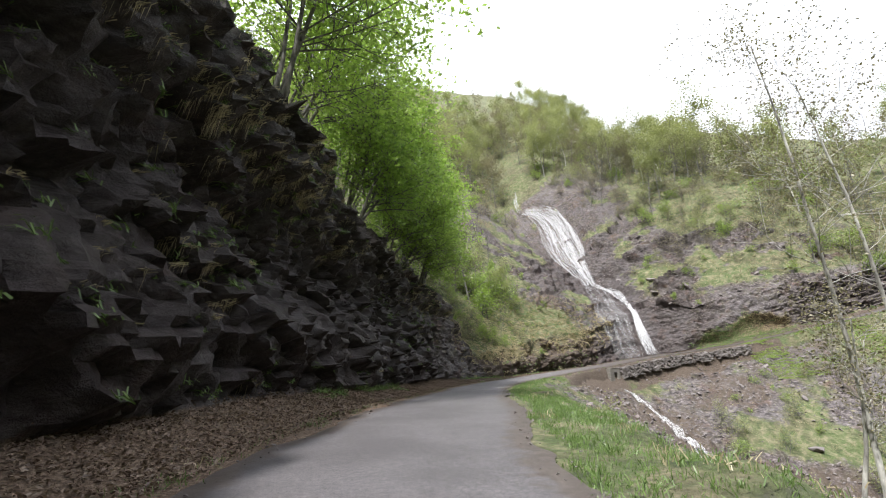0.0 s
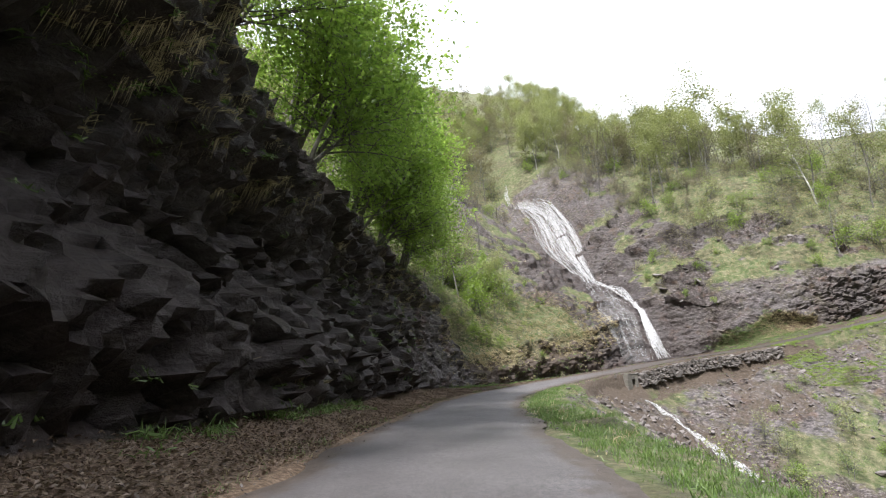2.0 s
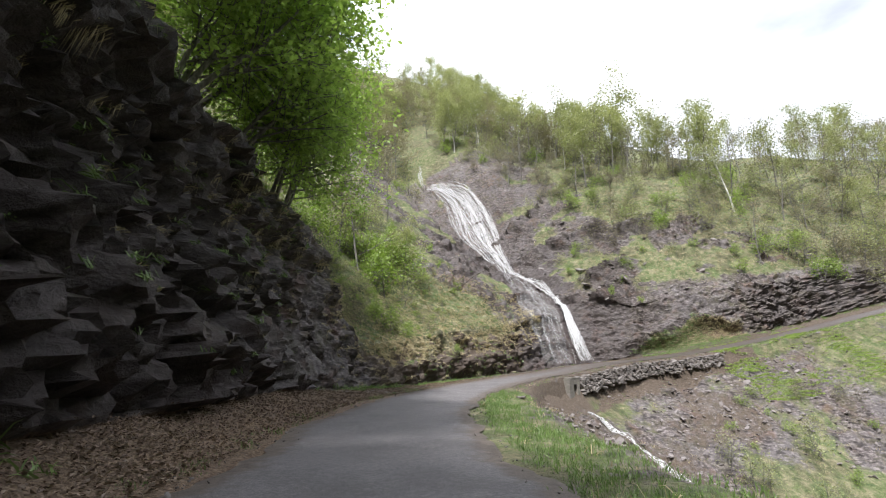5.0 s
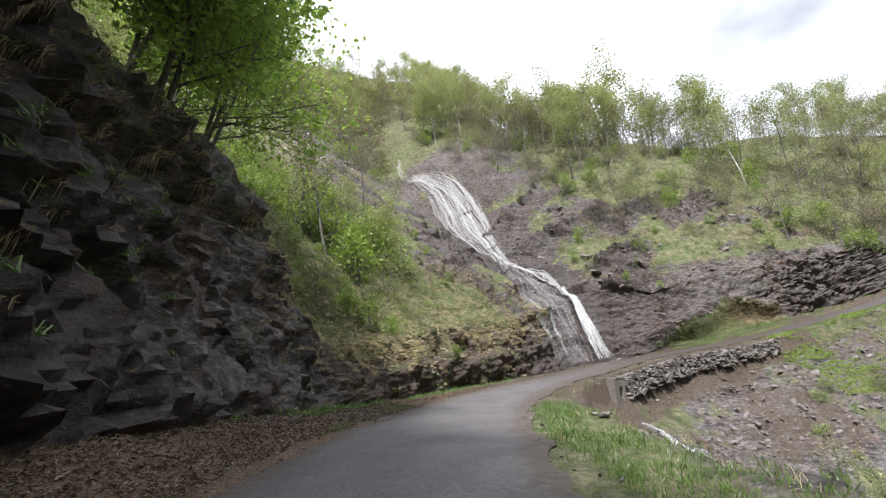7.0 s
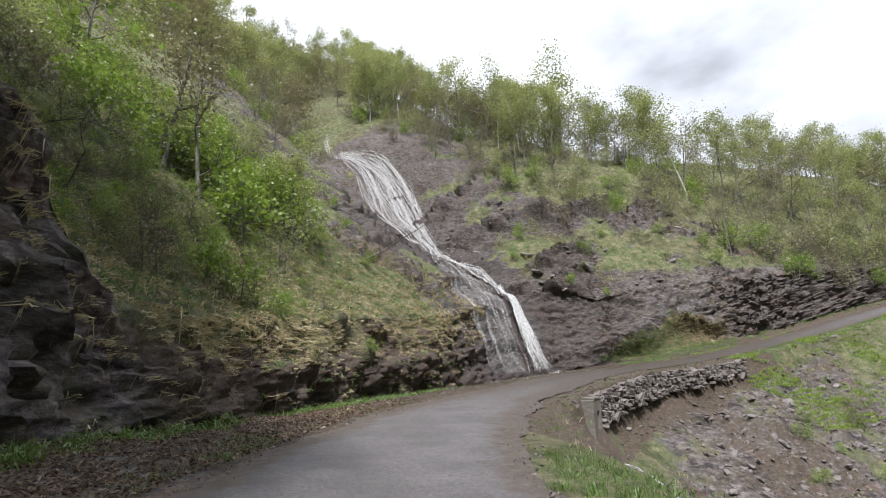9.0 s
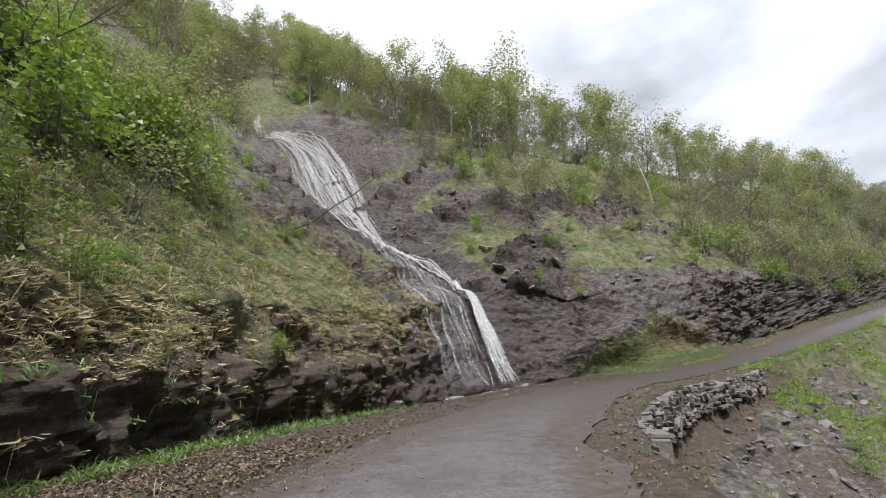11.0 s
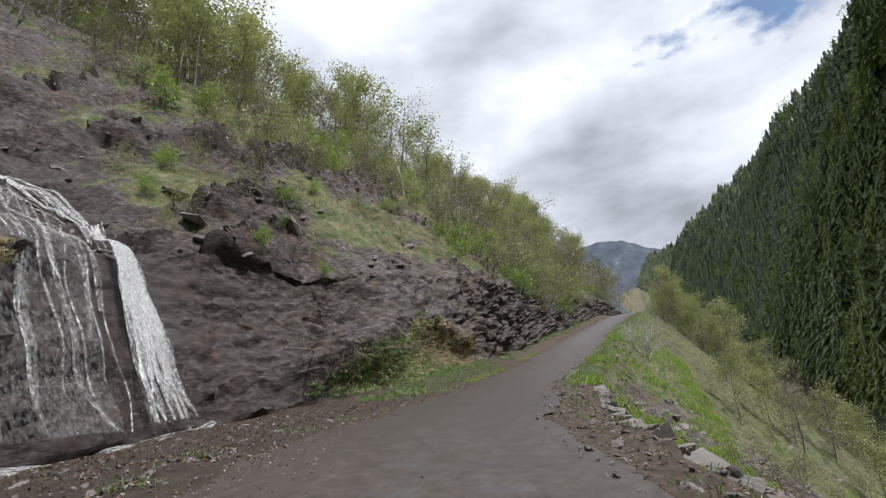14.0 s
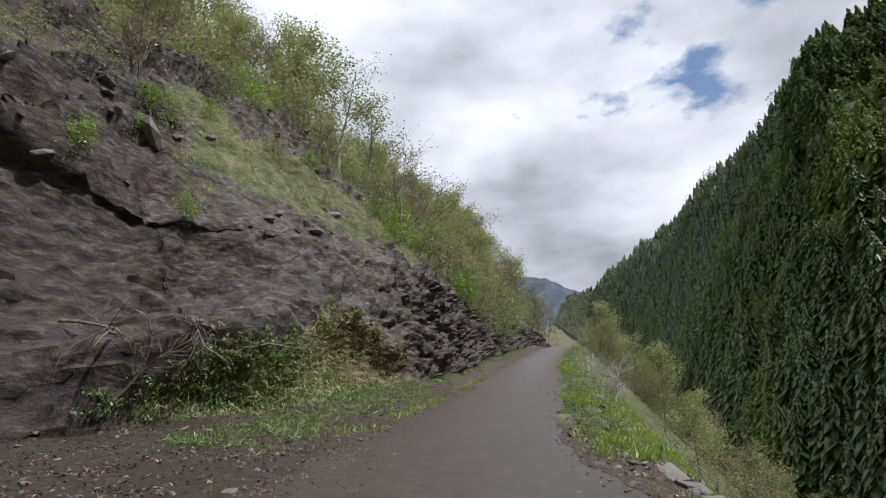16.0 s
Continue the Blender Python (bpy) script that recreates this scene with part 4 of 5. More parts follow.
# ---- dry stone wall ----
wall = tagged(new("retaining_wall"), "half-ruined dry stone retaining wall of grey slate below the road", "wall")
stone_shapes = []
for k in range(8):
    bm = single_box((random.uniform(0.22, 0.75), random.uniform(0.3, 0.5), random.uniform(0.08, 0.22)), 0.012, 0.38)
    me = bpy.data.meshes.new("stone")
    bm.to_mesh(me)
    bm.free()
    me.materials.append(STONE)
    stone_shapes.append(me)
wall_rng = random.Random(31)
made = 0
for course in range(10):
    s = 109.6 + 0.2 * (course % 2)
    while s < 133 and made < 300:
        s += wall_rng.uniform(0.40, 0.62)
        depth = float(along(DROP, s))
        top = -0.30 - 0.17 * course
        if -top > depth + 0.1 or wall_rng.random() < 0.10 + 0.05 * (s > 122):
            continue
        c, lf = on_line(s), left_of(s)
        q = c - lf * (HALF + float(along(SHOULDER, s)) + 0.12 + 0.05 * course + wall_rng.gauss(0, 0.05))
        ob = part("stone", stone_shapes[wall_rng.randrange(8)], None, wall)
        ob.matrix_world = Matrix.Translation((q[0], q[1], c[2] + top + wall_rng.gauss(0, 0.03))) @ Euler((wall_rng.gauss(0, 0.2), wall_rng.gauss(0, 0.26), math.atan2(lf[1], lf[0]) - math.pi / 2 + wall_rng.gauss(0, 0.12))).to_matrix().to_4x4()
        made += 1

# ---- loose slabs on the rock ----
for k, (s, u, w, d, h, turn) in enumerate(((133.7, 15.0, 1.5, 1.1, 0.32, 0.4), (134.5, 16.2, 1.2, 0.9, 0.26, -0.3), (133.2, 14.0, 1.0, 0.8, 0.24, 0.9), (134.6, 18.1, 1.4, 0.9, 0.28, 0.1), (134.4, 13.4, 0.9, 0.7, 0.22, -0.6), (135.4, 17.0, 0.8, 0.7, 0.2, 1.2))):
    bm = single_box((w, d, h), 0.03, 0.3)
    slab_ob = tagged(part("loose_rock", bm, SCREE), "loose grey slate slab lying on the rock", "rock", "loose slabs on the rock")
    slab_ob.matrix_world = Matrix.Translation(Vector(hill_at(s, u)) + Vector((0, -0.05, 0.06))) @ Euler((0.42, 0.12 * (-1) ** k, turn)).to_matrix().to_4x4()

# ---- trees ----
def tube(verts, faces, pts, radii, sides=5):
    pts = [Vector(p) for p in pts]
    start = len(verts)
    for i, p in enumerate(pts):
        d = (pts[min(i + 1, len(pts) - 1)] - pts[max(i - 1, 0)]).normalized()
        a = d.cross(Vector((0.31, 0.95, 0.1))).normalized()
        b = d.cross(a)
        for k in range(sides):
            w = 2 * math.pi * k / sides
            verts.append(tuple(p + (a * math.cos(w) + b * math.sin(w)) * radii[i]))
    for i in range(len(pts) - 1):
        for k in range(sides):
            a, b = start + i * sides + k, start + i * sides + (k + 1) % sides
            faces.append((a, b, b + sides, a + sides))


def grow(rng, verts, faces, tips, start, way, length, radius, depth, spread, droop, sides, kids=3):
    n = 4 if depth > 0 else 2
    pts, radii, p, d = [start], [radius], Vector(start), Vector(way).normalized()
    for i in range(n):
        d = (d + Vector((rng.gauss(0, 0.13), rng.gauss(0, 0.13), rng.gauss(0, 0.08) + droop)) ).normalized()
        p = p + d * (length / n)
        pts.append(tuple(p))
        radii.append(radius * (1 - 0.75 * (i + 1) / n) + 0.004)
    tube(verts, faces, pts, radii, sides)
    if depth == 0:
        for i in range(1, len(pts)):
            tips.append((pts[i], d.copy()))
            tips.append((tuple(Vector(pts[i]).lerp(Vector(pts[i - 1]), 0.5)), d.copy()))
        return
    for i in range(1, n + 1):
        for _ in range(kids):
            w = rng.uniform(0, 2 * math.pi)
            side = d.cross(Vector((math.cos(w), math.sin(w), 0.2))).normalized()
            grow(rng, verts, faces, tips, pts[i], d * (1 - spread) + side * spread + Vector((0, 0, 0.12)), length * rng.uniform(0.38, 0.62), radii[i] * 0.62, depth - 1, spread, droop, 3, kids)


def leaves(rng, tips, count, size, scatter, flat=0.5, folded=True):
    """Small folded leaves round the ends of the twigs."""
    t = np.array([p for p, d in tips])
    pick = rng.integers(0, len(t), count)
    c = t[pick] + rng.normal(0, scatter, (count, 3))
    n = rng.normal(0, 1, (count, 3)) * np.array([flat, flat, 1]) + np.array([0, 0, 0.4])
    n /= np.linalg.norm(n, axis=1, keepdims=True)
    a = np.cross(n, rng.normal(0, 1, (count, 3)))
    a /= np.linalg.norm(a, axis=1, keepdims=True) + 1e-9
    b = np.cross(n, a)
    k = (size * rng.uniform(0.6, 1.35, count))[:, None]
    if not folded:
        v = np.stack([c - a * k * 0.55, c + a * k * 0.4 + b * k * 0.38, c + a * k * 0.3 - b * k * 0.42], 1).reshape(-1, 3)
        return v, np.arange(count * 3).reshape(-1, 3)
    v = np.stack([c - a * k * 0.5, c + b * k * 0.32 + n * k * 0.1, c + a * k * 0.5, c - b * k * 0.32 + n * k * 0.1], 1).reshape(-1, 3)
    return v, np.arange(count * 4).reshape(-1, 4)


def tree_meshes(name, seed, height, radius, count, size, scatter, crown_from=0.35, limbs=9, spread=0.62, lean=(0, 0), depth=2, reach=0.45, droop=0.0, sides=6, stems=1, kids=3, limb=0.5):
    rng, nrg = random.Random(seed), np.random.default_rng(seed)
    verts, faces, tips = [], [], []
    for st in range(stems):
        pts, radii, p = [], [], Vector((0.25 * st * rng.uniform(-1, 1), 0.25 * st * rng.uniform(-1, 1), -0.4))
        d = Vector((lean[0] + rng.gauss(0, 0.06 + 0.12 * (stems > 1)), lean[1] + rng.gauss(0, 0.06 + 0.12 * (stems > 1)), 1)).normalized()
        n = 9 if sides > 4 else 5
        for i in range(n + 1):
            pts.append(tuple(p))
            radii.append(radius * (1 - 0.85 * i / n) * (1.25 if i == 0 else 1) + 0.006)
            d = (d + Vector((rng.gauss(0, 0.05), rng.gauss(0, 0.05), 0.03))).normalized()
            p = p + d * (height / n)
        tube(verts, faces, pts, radii, sides)
        tips.append((pts[-1], d))
        for k in range(limbs):
            f = crown_from + (1 - crown_from) * (k + rng.random()) / limbs
            i = min(n - 1, int(f * n))
            q = Vector(pts[i]).lerp(Vector(pts[i + 1]), f * n - i)
            w = rng.uniform(0, 2 * math.pi) if k % 2 else 2 * math.pi * k * 0.381
            up = 0.25 + 0.6 * f
            grow(rng, verts, faces, tips, tuple(q), (math.cos(w) + lean[0], math.sin(w) + lean[1], up), height * reach * (1.15 - 0.7 * f) * rng.uniform(0.75, 1.15), radii[i] * limb, depth - 1, spread, droop, max(3, sides - 2), kids)
    wood = mesh_of(name + "_wood", verts, faces, True)
    if not count:
        return wood, None
    v, f = leaves(nrg, tips, count, size, scatter, 0.5, count > 2500)
    return wood, mesh_of(name + "_leaves", v, f)


def tree_thing(name, meshes, bark, leaf, label, category="tree", group=""):
    t = tagged(new(name), label, category, group)
    part("trunk", meshes[0], bark, t)
    if meshes[1]:
        part("crown", meshes[1], leaf, t)
    return t


def stand(thing, place, scale=1.0, turn=0.0, tilt=(0, 0)):
    thing.matrix_world = Matrix.Translation(place) @ Euler((tilt[0], tilt[1], turn)).to_matrix().to_4x4() @ Matrix.Scale(scale, 4)
    return thing


def plant(kinds, places, rng):
    """First of each kind is used itself, the rest are copies that share its meshes."""
    used = set()
    for place, kind, scale in places:
        m = Matrix.Translation(place) @ Euler((rng.gauss(0, 0.05), rng.gauss(0, 0.05), rng.uniform(0, 6.28))).to_matrix().to_4x4() @ Matrix.Scale(scale, 4)
        if kind not in used:
            used.add(kind)
            kinds[kind].matrix_world = m
        else:
            c = copy_thing(kinds[kind], Matrix.Identity(4))
            c.matrix_world = m


rng = random.Random(5)
# beeches on the cliff, leaning out over the road
BEECH = [  # arc length and offset, height, lean, leaves, seed
    ((84.0, 6.4), 8.0, (0.46, 0.10), 11000, 101), ((82.0, 8.0), 9.5, (0.50, 0.05), 10000, 102), ((87.4, 6.4), 6.0, (0.36, -0.12), 9000, 110), ((89.0, 9.5), 8.0, (0.30, -0.1), 9000, 111), ((56.5, 4.0), 10.0, (0.28, 0.20), 12000, 103), ((70.0, 4.6), 8.5, (0.36, 0.15), 13000, 104),
    ((63.0, 6.5), 11.0, (0.30, 0.15), 12000, 105), ((79.5, 5.8), 8.5, (0.38, 0.15), 13000, 106), ((84.5, 9.0), 10.0, (0.35, 0.1), 10000, 107), ((50.0, 7.5), 11.0, (0.25, 0.1), 9000, 108), ((76.0, 9.0), 10.5, (0.3, 0.1), 9000, 109),
    ((72.5, 6.5), 11.0, (0.34, 0.12), 11000, 112), ((67.0, 8.0), 12.0, (0.3, 0.15), 10000, 113), ((81.0, 10.5), 12.0, (0.32, 0.08), 10000, 114), ((92.0, 9.5), 9.5, (0.30, 0.02), 9000, 115), ((94.0, 14.0), 10.0, (0.24, 0.0), 8000, 116), ((88.0, 14.0), 12.0, (0.30, 0.0), 9000, 117)]
for (s, u), h, lean, many, seed in BEECH:
    t = tree_thing("beech_tree", tree_meshes("beech", seed, h, 0.13, int(many * 0.72), 0.25, 0.38, 0.22, 10, 0.62, lean, 2, 0.62, -0.015, 6, 3, 2), BARK, LEAF,
                   "leaning beech tree in fresh green leaf on the cliff", "tree", "beeches on the cliff")
    stand(t, hill_at(s, u))

# slim birches on the slope below the road
for (x, y), h, lean, seed in (((10.2, 13.3), 15.5, (0.08, -0.04), 201), ((11.3, 13.0), 15, (0.12, -0.05), 202), ((9.9, 13.9), 7.5, (0.12, -0.04), 203)):
    t = tree_thing("birch_tree", tree_meshes("birch", seed, h, 0.09, 2800, 0.085, 0.32, 0.55, 13, 0.5, lean, 2, 0.24, 0.0, 6, 1, 2, 0.2), BIRCH_BARK, LEAF_BUD,
                   "slender white birch with sparse budding leaves", "tree", "birches below the road")
    stand(t, (x, y, slope_at(x, y)))

# woods on the hill
KINDS = {
    "green": tree_thing("broadleaf_tree", tree_meshes("green", 11, 11, 0.14, 3000, 0.30, 0.55, 0.2, 11, 0.6, (0, 0), 2, 0.45, 0, 5, 1, 1), BARK, LEAF_FAR, "young broadleaf tree in pale green leaf", "tree", "woods on the hill"),
    "tall": tree_thing("broadleaf_tree", tree_meshes("tall", 12, 14, 0.15, 2900, 0.29, 0.55, 0.28, 13, 0.5, (0, 0), 2, 0.33, 0, 5, 1, 1), BARK, LEAF_FAR, "tall slender tree in pale spring leaf", "tree", "woods on the hill"),
    "budding": tree_thing("budding_tree", tree_meshes("budding", 13, 11, 0.13, 1500, 0.26, 0.5, 0.2, 12, 0.5, (0, 0), 2, 0.38, 0, 5, 1, 2), BARK, LEAF_BUD, "grey tree with brownish opening buds", "tree", "woods on the hill"),
    "bare": tree_thing("bare_tree", tree_meshes("bare", 14, 10, 0.11, 350, 0.18, 0.4, 0.15, 12, 0.42, (0, 0), 2, 0.42, 0, 5, 1, 2), BARK, LEAF_BUD, "leafless grey tree with fine upright branches", "tree", "woods on the hill"),
    "white": tree_thing("birch_tree", tree_meshes("white", 15, 13, 0.14, 1500, 0.28, 0.5, 0.4, 11, 0.5, (0, 0), 2, 0.28, 0, 5, 1, 1), BIRCH_BARK, LEAF_FAR, "pale-stemmed birch among the hill trees", "tree", "woods on the hill"),
    "bush": tree_thing("bush", tree_meshes("bush", 16, 2.6, 0.045, 850, 0.19, 0.30, 0.1, 6, 0.6, (0, 0), 2, 0.6, 0, 4, 3, 1), BARK, LEAF_BRIGHT, "bushy shrub in bright fresh leaf on the slope", "shrub", "shrubs on the slope"),
    "scrub": tree_thing("shrub", tree_meshes("scrub", 17, 3.4, 0.045, 650, 0.17, 0.38, 0.1, 7, 0.5, (0, 0), 2, 0.55, 0, 4, 3, 1), BARK, LEAF_FAR, "twiggy grey-green shrub on the slope", "shrub", "shrubs on the slope"),
    "brown": tree_thing("twiggy_shrub", tree_meshes("brown", 18, 3.0, 0.04, 450, 0.15, 0.4, 0.1, 6, 0.5, (0, 0), 2, 0.6, 0, 4, 3, 2), TWIG_BARK, LEAF_BUD, "brownish twiggy shrub coming into bud", "shrub", "shrubs on the slope"),
}
spots = []


def sow(n, s0, s1, u0, u1, names, scale, apart):
    tries, made = 0, 0
    while made < n and tries < n * 30:
        tries += 1
        s, u = rng.uniform(s0, s1), rng.uniform(u0, u1)
        if (abs(s - 128) < 5.0 and u < 66) or (abs(s - 129) < 2.2 and u < 88):
            continue
        p = hill_at(s, u)
        if any((p[0] - q[0]) ** 2 + (p[1] - q[1]) ** 2 < apart * apart for q, k, c in spots):
            continue
        spots.append((p, rng.choice(names), rng.uniform(*scale)))
        made += 1


sow(120, 99, 148, 64, 112, ["green", "tall", "budding", "tall", "white", "budding"], (0.9, 1.35), 2.8)
sow(40, 104, 152, 84, 135, ["tall", "green", "budding"], (1.0, 1.5), 3.0)
sow(62, 141, 174, 33, 90, ["green", "tall", "budding", "bare", "budding", "white"], (0.85, 1.25), 3.0)
sow(64, 164, 250, 13, 60, ["bare", "budding", "bare", "tall", "bare"], (0.85, 1.2), 2.6)
sow(70, 185, 290, 3.5, 45, ["green", "budding", "tall", "bare"], (0.7, 1.1), 3.0)
sow(22, 30, 100, 16, 70, ["green", "tall", "budding"], (0.8, 1.2), 4)
sow(18, 86, 114, 14, 60, ["green", "budding", "bare"], (0.6, 0.95), 3)
sow(70, 106, 145, 46, 72, ["brown", "scrub", "brown", "bush"], (0.8, 1.6), 1.8)
sow(70, 126, 175, 30, 66, ["brown", "scrub", "brown", "bare"], (0.6, 1.3), 1.6)
sow(64, 138, 182, 13, 36, ["brown", "scrub", "bush", "scrub"], (0.7, 1.5), 1.6)
sow(80, 150, 250, 6.0, 20, ["bush", "scrub", "brown", "scrub", "bare"], (0.6, 1.4), 1.5)
sow(56, 93.0, 103, 6.5, 26, ["scrub", "bush", "scrub", "brown"], (0.3, 0.8), 0.9)
sow(30, 164, 200, 2.6, 8, ["bush", "scrub", "brown", "scrub"], (0.9, 1.7), 1.6)
sow(95, 92.5, 113, 6.0, 14, ["bush", "bush", "scrub"], (0.15, 0.4), 0.5)
sow(18, 99, 110, 10, 15.5, ["bush", "bush", "scrub"], (0.9, 1.55), 1.2)
sow(50, 101, 113, 14, 30, ["bush", "bush", "scrub", "bush"], (0.5, 1.1), 0.9)
sow(8, 111, 117, 13, 22, ["scrub", "bush"], (0.3, 0.5), 1.0)
sow(24, 131, 152, 8, 24, ["bush", "scrub"], (0.3, 0.7), 1.4)
for x0, x1, y0, y1, n, kinds_, size_ in ((44, 75, 48, 64, 30, ["scrub", "bush", "brown"], (0.25, 0.6)), (24, 45, 42, 58, 18, ["bush", "scrub"], (0.35, 0.8)), (6, 16, 4, 30, 10, ["scrub", "bush"], (0.3, 0.6)), (33, 40, 58, 63.5, 6, ["bush"], (0.2, 0.4))):
    for _ in range(n):
        x, y = rng.uniform(x0, x1), rng.uniform(y0, y1)
        spots.append(((x, y, slope_at(x, y)), rng.choice(kinds_), rng.uniform(*size_)))
for s, u, kind, big in ((168.3, 49.5, "green", 1.95), (170.3, 26.5, "tall", 1.2), (165.1, 17.7, "white", 1.2), (166.5, 19.5, "bare", 1.4), (142.5, 51.1, "tall", 1.3), (132.8, 70.0, "tall", 1.15), (150.0, 52.0, "green", 1.5), (158.0, 47.0, "green", 1.5), (104.5, 13.5, "bare", 1.15), (103.5, 15, "budding", 0.9), (133.5, 66.0, "white", 1.1), (110.0, 13.5, "green", 0.6), (171.0, 42.0, "tall", 1.05), (158.0, 52.0, "tall", 1.0), (148.0, 60.0, "tall", 1.0), (144.0, 66.0, "green", 1.2), (139.0, 72.0, "tall", 1.0)):
    spots.append((hill_at(s, u), kind, big))
for _ in range(70):      # scrubby wood on the steep side below the upper road
    x, e = rng.uniform(58, 175), rng.uniform(7, 40)
    y = 73 - HALF - e
    z = float(right_height(np.array([x]), np.array([y]))[0][0]) - 0.5
    spots.append(((x, y, z), rng.choice(["scrub", "brown", "budding", "green", "bush", "bare"]), rng.uniform(0.5, 0.9)))
for _ in range(80):
    x, e = rng.uniform(108, 215), rng.uniform(1.0, 16)
    y = 71 - HALF - e
    spots.append(((x, y, float(right_height(np.array([x]), np.array([y]))[0][0]) - 0.3), rng.choice(["budding", "green", "bare", "tall", "bush"]), rng.uniform(0.6, 0.95)))
plant(KINDS, spots, rng)

# ---- dead wood ----
def dead_branch(points, radius, twigs, seed, label):
    rr = random.Random(seed)
    verts, faces, tips = [], [], []
    pts = [Vector(p) for p in points]
    tube(verts, faces, pts, [radius * (1 - 0.85 * k / (len(pts) - 1)) + 0.006 for k in range(len(pts))], 6)
    for _ in range(twigs):
        f = rr.uniform(0.15, 0.98) * (len(pts) - 1)
        i = int(f)
        q = pts[i].lerp(pts[min(i + 1, len(pts) - 1)], f - i)
        d = (pts[min(i + 1, len(pts) - 1)] - pts[i]).normalized()
        grow(rr, verts, faces, tips, tuple(q), tuple(d * 0.7 + Vector((rr.gauss(0, 0.5), rr.gauss(0, 0.5), rr.gauss(0.1, 0.4)))), rr.uniform(0.5, 1.3), radius * 0.35, rr.randrange(2), 0.5, 0, 4)
    ob = tagged(new("dead_branch"), label, "branch", "dead wood on the slope")
    part("wood", mesh_of("dead_branch", verts, faces, True), TWIG_BARK, ob)
    return ob


dead_branch([(14.2, 82.4, 12.2), (15.8, 81.6, 12.8), (17.2, 80.5, 13.5), (18.0, 79.2, 14.2), (18.4, 77.2, 14.3), (18.5, 75.0, 14.3), (18.6, 73.2, 14.2)], 0.06, 12, 1, "bare dark dead branch reaching out from the bank")
for k, (s, u) in enumerate(((97.5, 9.5), (98.5, 8.0), (96.5, 10.5), (99.5, 9.2), (133.4, 8.2), (134.0, 7.2), (134.6, 6.4), (135.4, 6.0), (136.2, 5.2), (137.0, 4.6), (135.0, 7.4), (133.8, 6.6))):
    a = Vector(hill_at(s, u)) + Vector((0, 0, 0.25))
    r1 = random.Random(50 + k)
    pts = [a]
    d = Vector((r1.uniform(-0.6, 1), r1.uniform(-1, 0.2), r1.uniform(-0.1, 0.45)))
    for _ in range(5):
        d = (d + Vector((r1.gauss(0, 0.25), r1.gauss(0, 0.25), r1.gauss(-0.05, 0.2)))).normalized()
        pts.append(pts[-1] + d * 0.5)
    dead_branch(pts, 0.045, 7, 60 + k, "tangled pale dead branch lying on the bank")
white_bush = tree_thing("dead_shrub", tree_meshes("dead_shrub", 77, 3.2, 0.05, 0, 0, 0, 0.1, 12, 0.45, (0, 0), 2, 0.5, 0, 4, 4), BIRCH_BARK, None, "leafless whitish shrub on the roadside verge", "shrub")
stand(white_bush, (67, 67.6, slope_at(67, 67.6)))

# ---- grass, litter and loose stone ----
def blades(rng, roots, ups, length, width, count, bend, spread, loose=0.45):
    """Tufts of blades, each a bent strip that tapers to a point."""
    m = len(roots)
    r = np.repeat(roots, count, 0) + rng.normal(0, spread, (m * count, 3)) * np.array([1, 1, 0.3])
    up = np.repeat(ups, count, 0) + rng.normal(0, loose, (m * count, 3))
    up /= np.linalg.norm(up, axis=1, keepdims=True)
    side = np.cross(up, rng.normal(0, 1, (m * count, 3)))
    side /= np.linalg.norm(side, axis=1, keepdims=True) + 1e-9
    k = (np.repeat(length, count) * rng.uniform(0.5, 1.25, m * count))[:, None]
    sag = np.array([0, 0, -1.0]) * (bend * k)
    w = width * (0.6 + 0.8 * rng.random((m * count, 1)))
    mid, tip = r + up * k * 0.55 + sag * 0.25, r + up * k + sag
    v = np.stack([r - side * w, r + side * w, mid + side * w * 0.8, mid - side * w * 0.8, tip], 1).reshape(-1, 3)
    b = np.arange(m * count)[:, None] * 5
    return v, np.concatenate([b + np.array([0, 1, 2]), b + np.array([0, 2, 3]), b + np.array([3, 2, 4])], 0)


def scatter_hill(rng, n, s0, s1, u0, u1, accept=None):
    inside = np.argwhere((HS[:, None] > s0) & (HS[:, None] < s1) & (HU > u0) & (HU < u1))
    ds = np.gradient(HS)[:, None] * np.maximum(np.linalg.norm(np.gradient(HP, axis=1), axis=-1), 0.02)
    w = ds[inside[:, 0], inside[:, 1]]
    if accept is not None:
        w = w * accept[inside[:, 0], inside[:, 1]]
    pick = inside[rng.choice(len(inside), n, p=w / w.sum())]
    i, j = pick[:, 0], pick[:, 1]
    f, g = rng.random(n)[:, None], rng.random(n)[:, None]
    i1, j1 = np.minimum(i + 1, len(HS) - 1), np.minimum(j + 1, HU.shape[1] - 1)
    p = HP[i, j] * (1 - f) * (1 - g) + HP[i1, j] * f * (1 - g) + HP[i, j1] * (1 - f) * g + HP[i1, j1] * f * g
    return p, HN[i, j]


def scatter_slope(rng, n, accept):
    w = accept.ravel()
    k = rng.choice(len(w), n, p=w / w.sum())
    p = RP.reshape(-1, 3)[k] + np.concatenate([rng.uniform(-0.17, 0.17, (n, 2)), np.zeros((n, 1))], 1)
    return p


nrg = np.random.default_rng(8)
soft = np.clip(1 - 1.2 * BARE, 0.03, 1)
UP = np.array([0, 0, 1.0])


def stuff(name, v, f, mat, label):
    return tagged(part(name, mesh_of(name, v, f), mat), label, "vegetation", kind="stuff")


def tufts(name, p, n, mat, label, length, width, count, bend, spread, lean=0.5, loose=0.45):
    ups = n * lean + UP
    v, f = blades(nrg, p, ups, np.asarray(length(len(p))), width, count, bend, spread, loose)
    stuff(name, v, f, mat, label)


